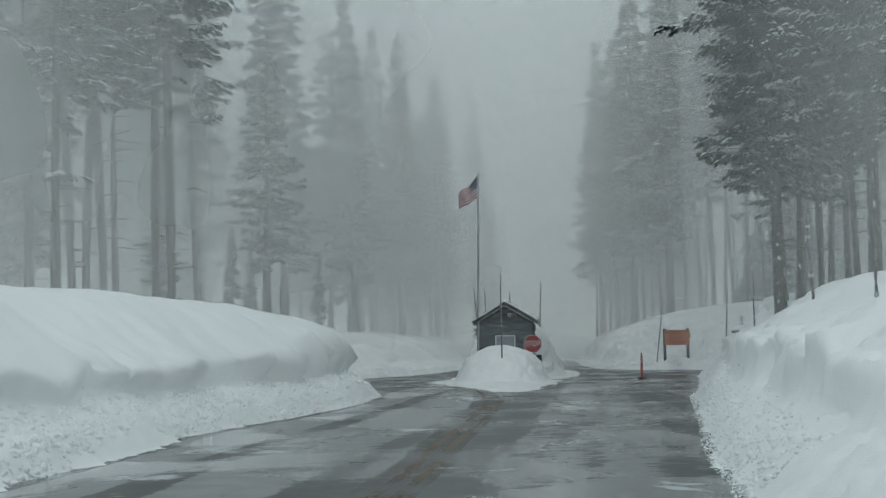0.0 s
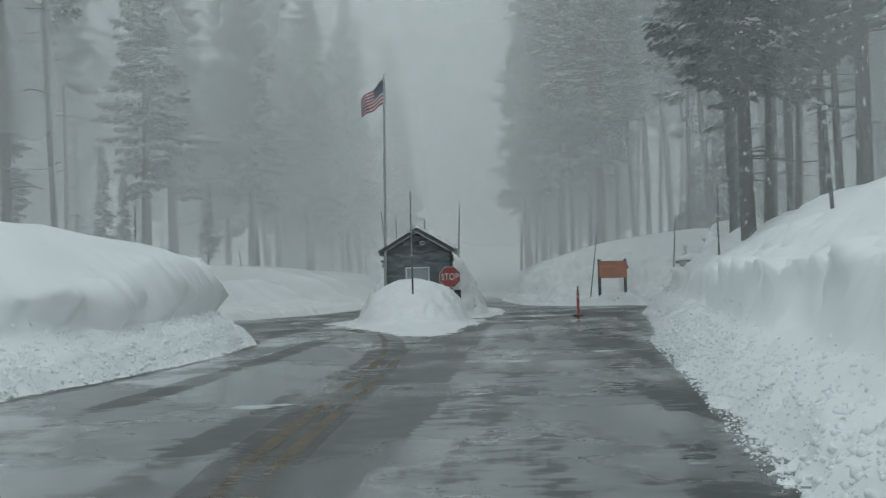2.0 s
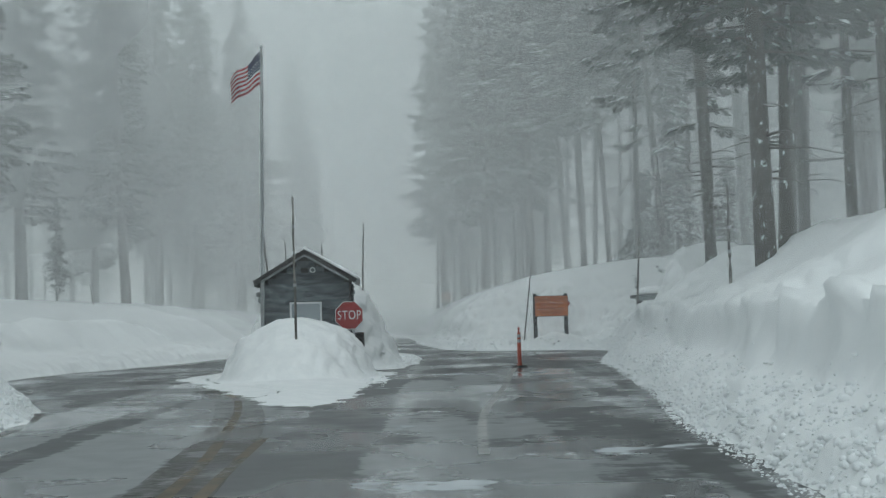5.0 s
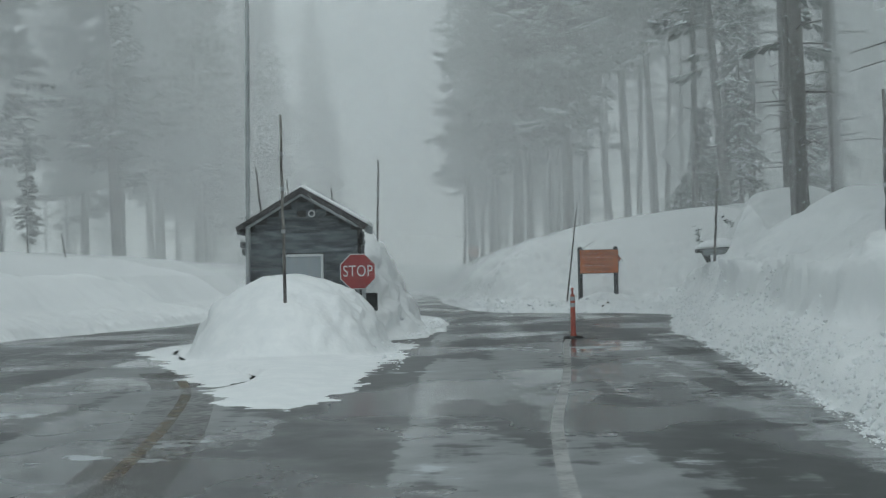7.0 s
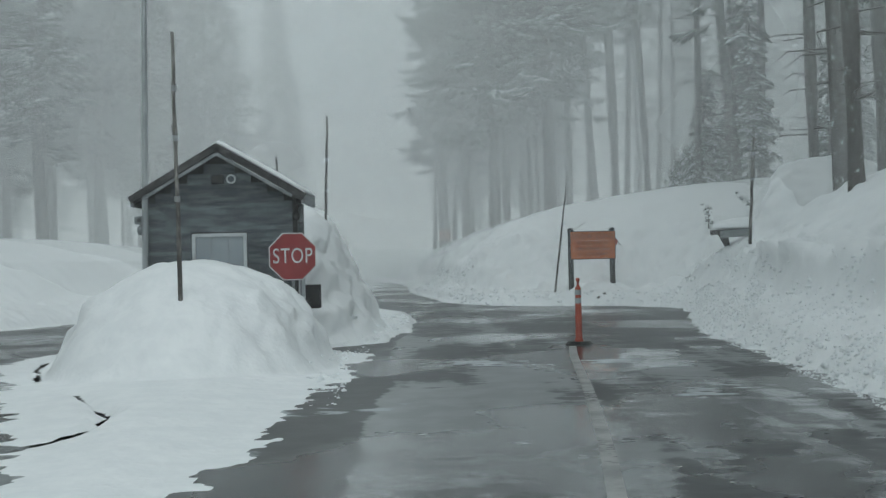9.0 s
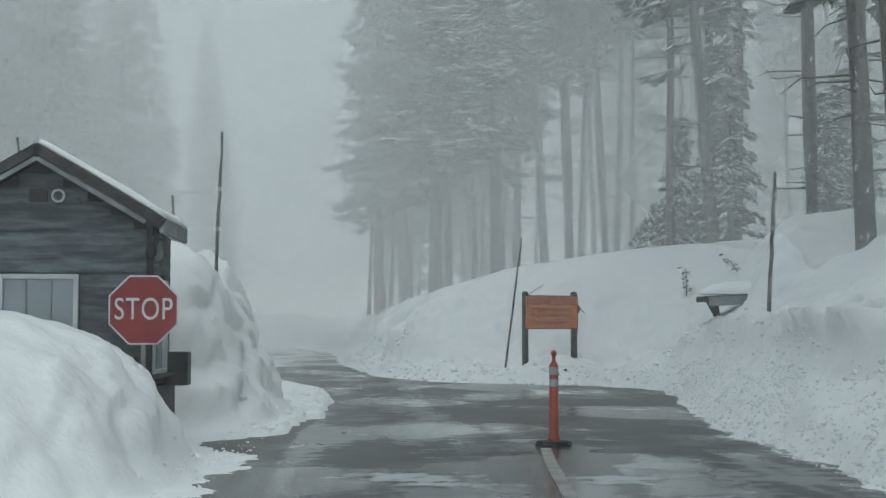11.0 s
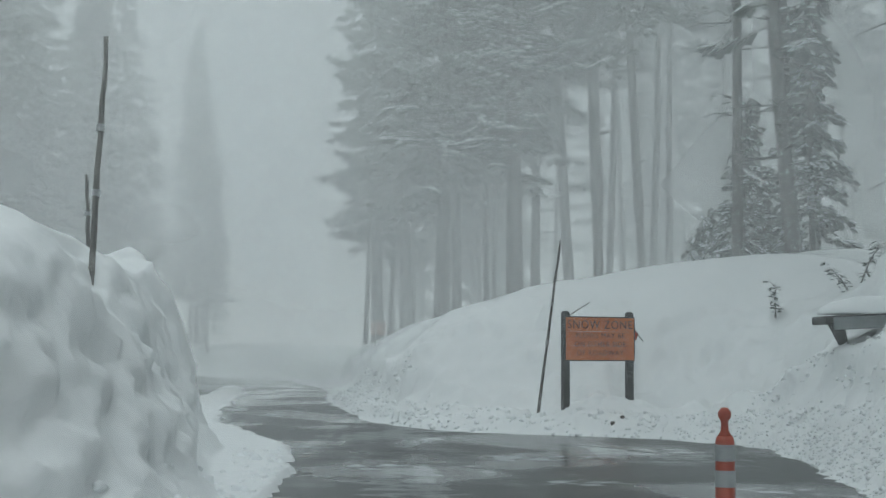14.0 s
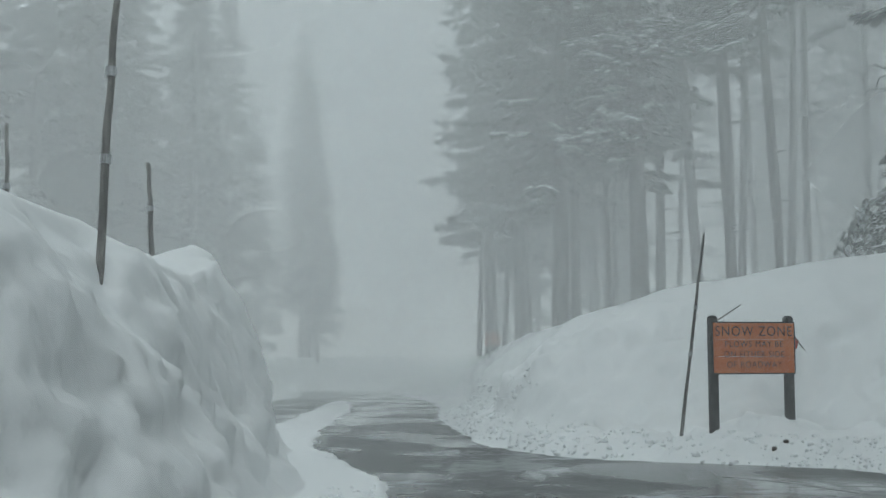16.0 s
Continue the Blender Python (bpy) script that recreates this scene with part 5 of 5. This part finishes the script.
for text, size, z, wd in (("SNOW ZONE", 0.235, 2.07, 0.90), ("PLOWS MAY BE", 0.150, 1.86, 0.92), ("ON EITHER SIDE", 0.150, 1.69, 0.90), ("OF ROADWAY", 0.150, 1.52, 0.92)):
    letters("lettering", text, size, pose(0, -0.027, z, 90, 0, 0), M_LETTER, snow_sign, 0.002, wd, 1.15)
part("stick", tube(bmesh.new(), [(-SW / 2 + 0.08, 0.05, 2.24), (-SW / 2 + 0.58, 0.12, 2.52)], [0.014, 0.009], 6), M_STAKE, snow_sign, "thin stick tied to the sign")
part("flag_stick", tube(bmesh.new(), [(SW / 2 + 0.0, 0.12, 2.10), (SW / 2 + 0.32, 0.16, 1.76)], [0.012, 0.010], 6), M_STAKE, snow_sign)
wf = bmesh.new()
vs = [wf.verts.new(p) for p in ((SW / 2 + 0.03, 0.13, 2.10), (SW / 2 + 0.20, 0.14, 1.92), (SW / 2 + 0.13, 0.10, 1.78), (SW / 2 + 0.01, 0.14, 1.80))]
wf.faces.new(vs)
bmesh.ops.solidify(wf, geom=wf.faces[:], thickness=0.004)
part("warning_flag", wf, M_TUBE, snow_sign, "small faded orange cloth flag")

# ---- small far sign beyond the bend ----
far_sign = thing("road_sign", (-0.63, 104.0, land_at(-0.63, 104.0)), "small orange road sign faint in the snow mist", "sign")
FZ = 2.85 - land_at(-0.63, 104.0)
box_part("board", (0.70, 0.03, 0.62), (0, 0, FZ), M_ORANGE, far_sign, 0.006)
box_part("post", (0.08, 0.07, FZ + 0.6), (0, 0.055, FZ / 2 - 0.1), M_DARKWOOD, far_sign, 0.008)

# ---- small dark clumps at the snow edge ----
for dx, seed in ((0.0, 3), (0.17, 5)):
    dirt = bmesh.new()
    bmesh.ops.create_icosphere(dirt, subdivisions=2, radius=0.042)
    for v in dirt.verts:
        v.co *= 0.7 + 0.7 * float(vnoise(v.co.x * 40 + seed, v.co.y * 40 + v.co.z * 25, seed))
    clump = link_mesh("dirt_clump", dirt, M_BARK)
    clump.location = (3.46 + dx, 62.90, float(snow_top(3.46 + dx, 62.90)) + 0.02)
    tagged(clump, "small dark clump in the ploughed snow", "dirt")

# ---- delineator post ----
dl = thing("delineator_post", (1.0, 45.0, 0.0), "orange plastic delineator post with grey bands on a black rubber base", "traffic post")
b = bmesh.new()
bmesh.ops.create_cone(b, cap_ends=True, segments=8, radius1=0.235, radius2=0.20, depth=0.05, matrix=Matrix.Translation((0, 0, 0.029)))
part("base", b, M_RUBBER, dl, "black rubber base")
part("tube", tube(bmesh.new(), [(0, 0, 0.04), (0, 0, 0.10), (0, 0, 0.11), (0, 0, 0.94), (0, 0, 0.97)], [0.075, 0.068, 0.058, 0.052, 0.045], 16), M_TUBE, dl, smooth=True)
part("handle", tube(bmesh.new(), [(0, 0, 0.96), (0, 0, 1.0), (0, 0, 1.05), (0, 0, 1.075), (0, 0, 1.10), (0, 0, 1.125)], [0.045, 0.022, 0.020, 0.036, 0.036, 0.018], 14), M_TUBE, dl, "grab knob", True)
for z in (0.74, 0.88):
    part("band", tube(bmesh.new(), [(0, 0, z - 0.045), (0, 0, z + 0.045)], [0.0565, 0.0555], 16, False), M_BAND, dl, "grey reflective band", True)

# ---- half-buried board shelter ----
sh = thing("trail_shelter", (6.25, 59.3, 0), "dark wooden shelter roof sticking out of the snow bank", "shelter")
box_part("roof", (1.15, 0.7, 0.13), (0.52, 0.2, 2.06), M_DARKWOOD, sh, 0.02, Matrix.Rotation(radians(-3), 4, "Y"))
box_part("fascia", (1.05, 0.04, 0.20), (0.60, -0.17, 2.00), M_GREYTRIM, sh, 0.01, Matrix.Rotation(radians(-3), 4, "Y"))
box_part("post", (0.13, 0.13, 2.2), (0.45, 0.15, 0.95), M_DARKWOOD, sh, 0.012, Matrix.Rotation(radians(-10), 4, "Y"))
box_part("brace", (0.09, 0.09, 0.95), (0.30, 0.12, 1.65), M_DARKWOOD, sh, 0.01, Matrix.Rotation(radians(-28), 4, "Y"))
sn = bmesh.new()
bmesh.ops.create_icosphere(sn, subdivisions=4, radius=1, matrix=Matrix.Translation((6.98, 59.5, 2.10)) @ Matrix.Diagonal((0.80, 0.42, 0.30, 1)))
for v in sn.verts:
    v.co.z = max(v.co.z, 2.11) + 0.05 * float(vnoise(v.co.x * 3, v.co.y * 3, 4))
tagged(link_mesh("shelter_snow", sn, M_SNOW, smooth=True), "thick pillow of snow on the shelter roof", "snow")


# ---- small plants poking from the snow ----
def twig_plant(x, y, h, seed, label, lean=(0, 0)):
    rng = np.random.default_rng(seed)
    z = land_at(x, y)
    t = thing("sapling", (x, y, z - 0.05), label, "sapling", "saplings in the snow")
    part("stem", tube(bmesh.new(), [(0, 0, 0), (lean[0] * 0.4 * h, lean[1] * 0.4 * h, 0.5 * h), (lean[0] * h, lean[1] * h, h)], [0.02, 0.014, 0.006], 6), M_STAKE, t)
    tw = bmesh.new()
    for _ in range(7):
        f, a, ln = rng.uniform(0.25, 0.95), rng.uniform(0, 6.28), rng.uniform(0.15, 0.4) * h
        p = Vector((lean[0] * h * f, lean[1] * h * f, h * f))
        tube(tw, [p, p + Vector((math.cos(a) * ln, math.sin(a) * ln * 0.6, rng.uniform(-0.05, 0.3) * h))], [0.009, 0.004], 4)
    part("twigs", tw, M_STAKE, t)
    V, F, M = [], [], []
    for _ in range(46):
        f, a = rng.uniform(0.15, 1.0), rng.uniform(0, 6.28)
        o = np.array([lean[0] * h * f, lean[1] * h * f, h * f]) + rng.normal(0, 0.05, 3)
        dirn = np.array([math.cos(a), math.sin(a), rng.uniform(-0.6, 0.3)])
        L = rng.uniform(0.08, 0.2)
        c = np.array([-math.sin(a), math.cos(a), 0.3]) * L * 0.3
        k = len(V)
        V += [o, o + dirn * L * 0.5 + c, o + dirn * L, o + dirn * L * 0.5 - c]
        F.append((k, k + 1, k + 2, k + 3))
        M.append(int(rng.random() < 0.3))
    nd = new("needles", soup_mesh("needles", V, F, M, [M_NEEDLE, M_TREESNOW]))
    nd.parent = t
    return t


twig_plant(7.36, 65.9, 0.75, 3, "small broken sapling poking out of smooth snow")
twig_plant(8.9, 65.2, 0.9, 5, "leafless broken branch sticking out of the snow", (0.5, 0))
twig_plant(8.6, 65.0, 0.5, 8, "leafless broken branch sticking out of the snow", (-0.8, 0))


def bent_fir(x, y, seed):
    """A young fir bowed over by its load of snow."""
    rng = np.random.default_rng(seed)
    z = land_at(x, y)
    t = thing("bent_fir", (x, y, z), "young fir bowed over under clumps of snow", "fir tree")
    pts = [Vector((1.0, 0, -0.2)), Vector((0.95, 0, 1.1)), Vector((0.6, 0, 1.6)), Vector((0.25, 0, 0.95)), Vector((0.0, 0, 0.0))]
    part("trunk", tube(bmesh.new(), pts, [0.05, 0.04, 0.03, 0.02, 0.01], 6), M_BARK, t)
    V, F, M = [], [], []
    for _ in range(360):
        f = rng.uniform(0.15, 1) * 4
        k0 = min(int(f), 3)
        p = pts[k0].lerp(pts[k0 + 1], f - k0)
        o = np.array(p[:]) + np.array([rng.normal(0, 0.16), rng.normal(0, 0.25), rng.normal(-0.15, 0.18)])
        o[2] = max(o[2], 0.03)
        a = rng.uniform(0, 6.28)
        dirn = np.array([math.cos(a) * 0.6, math.sin(a) * 0.6, -0.7])
        L = rng.uniform(0.18, 0.36)
        c = np.array([-math.sin(a), math.cos(a), 0.2]) * L * 0.28
        k = len(V)
        V += [o, o + dirn * L * 0.5 + c, o + dirn * L, o + dirn * L * 0.5 - c]
        F.append((k, k + 1, k + 2, k + 3))
        M.append(int(rng.random() < 0.45))
    cr = new("crown", soup_mesh("crown", V, F, M, [M_NEEDLE, M_TREESNOW]))
    cr.parent = t
    return t


bent_fir(7.95, 76.5, 4)
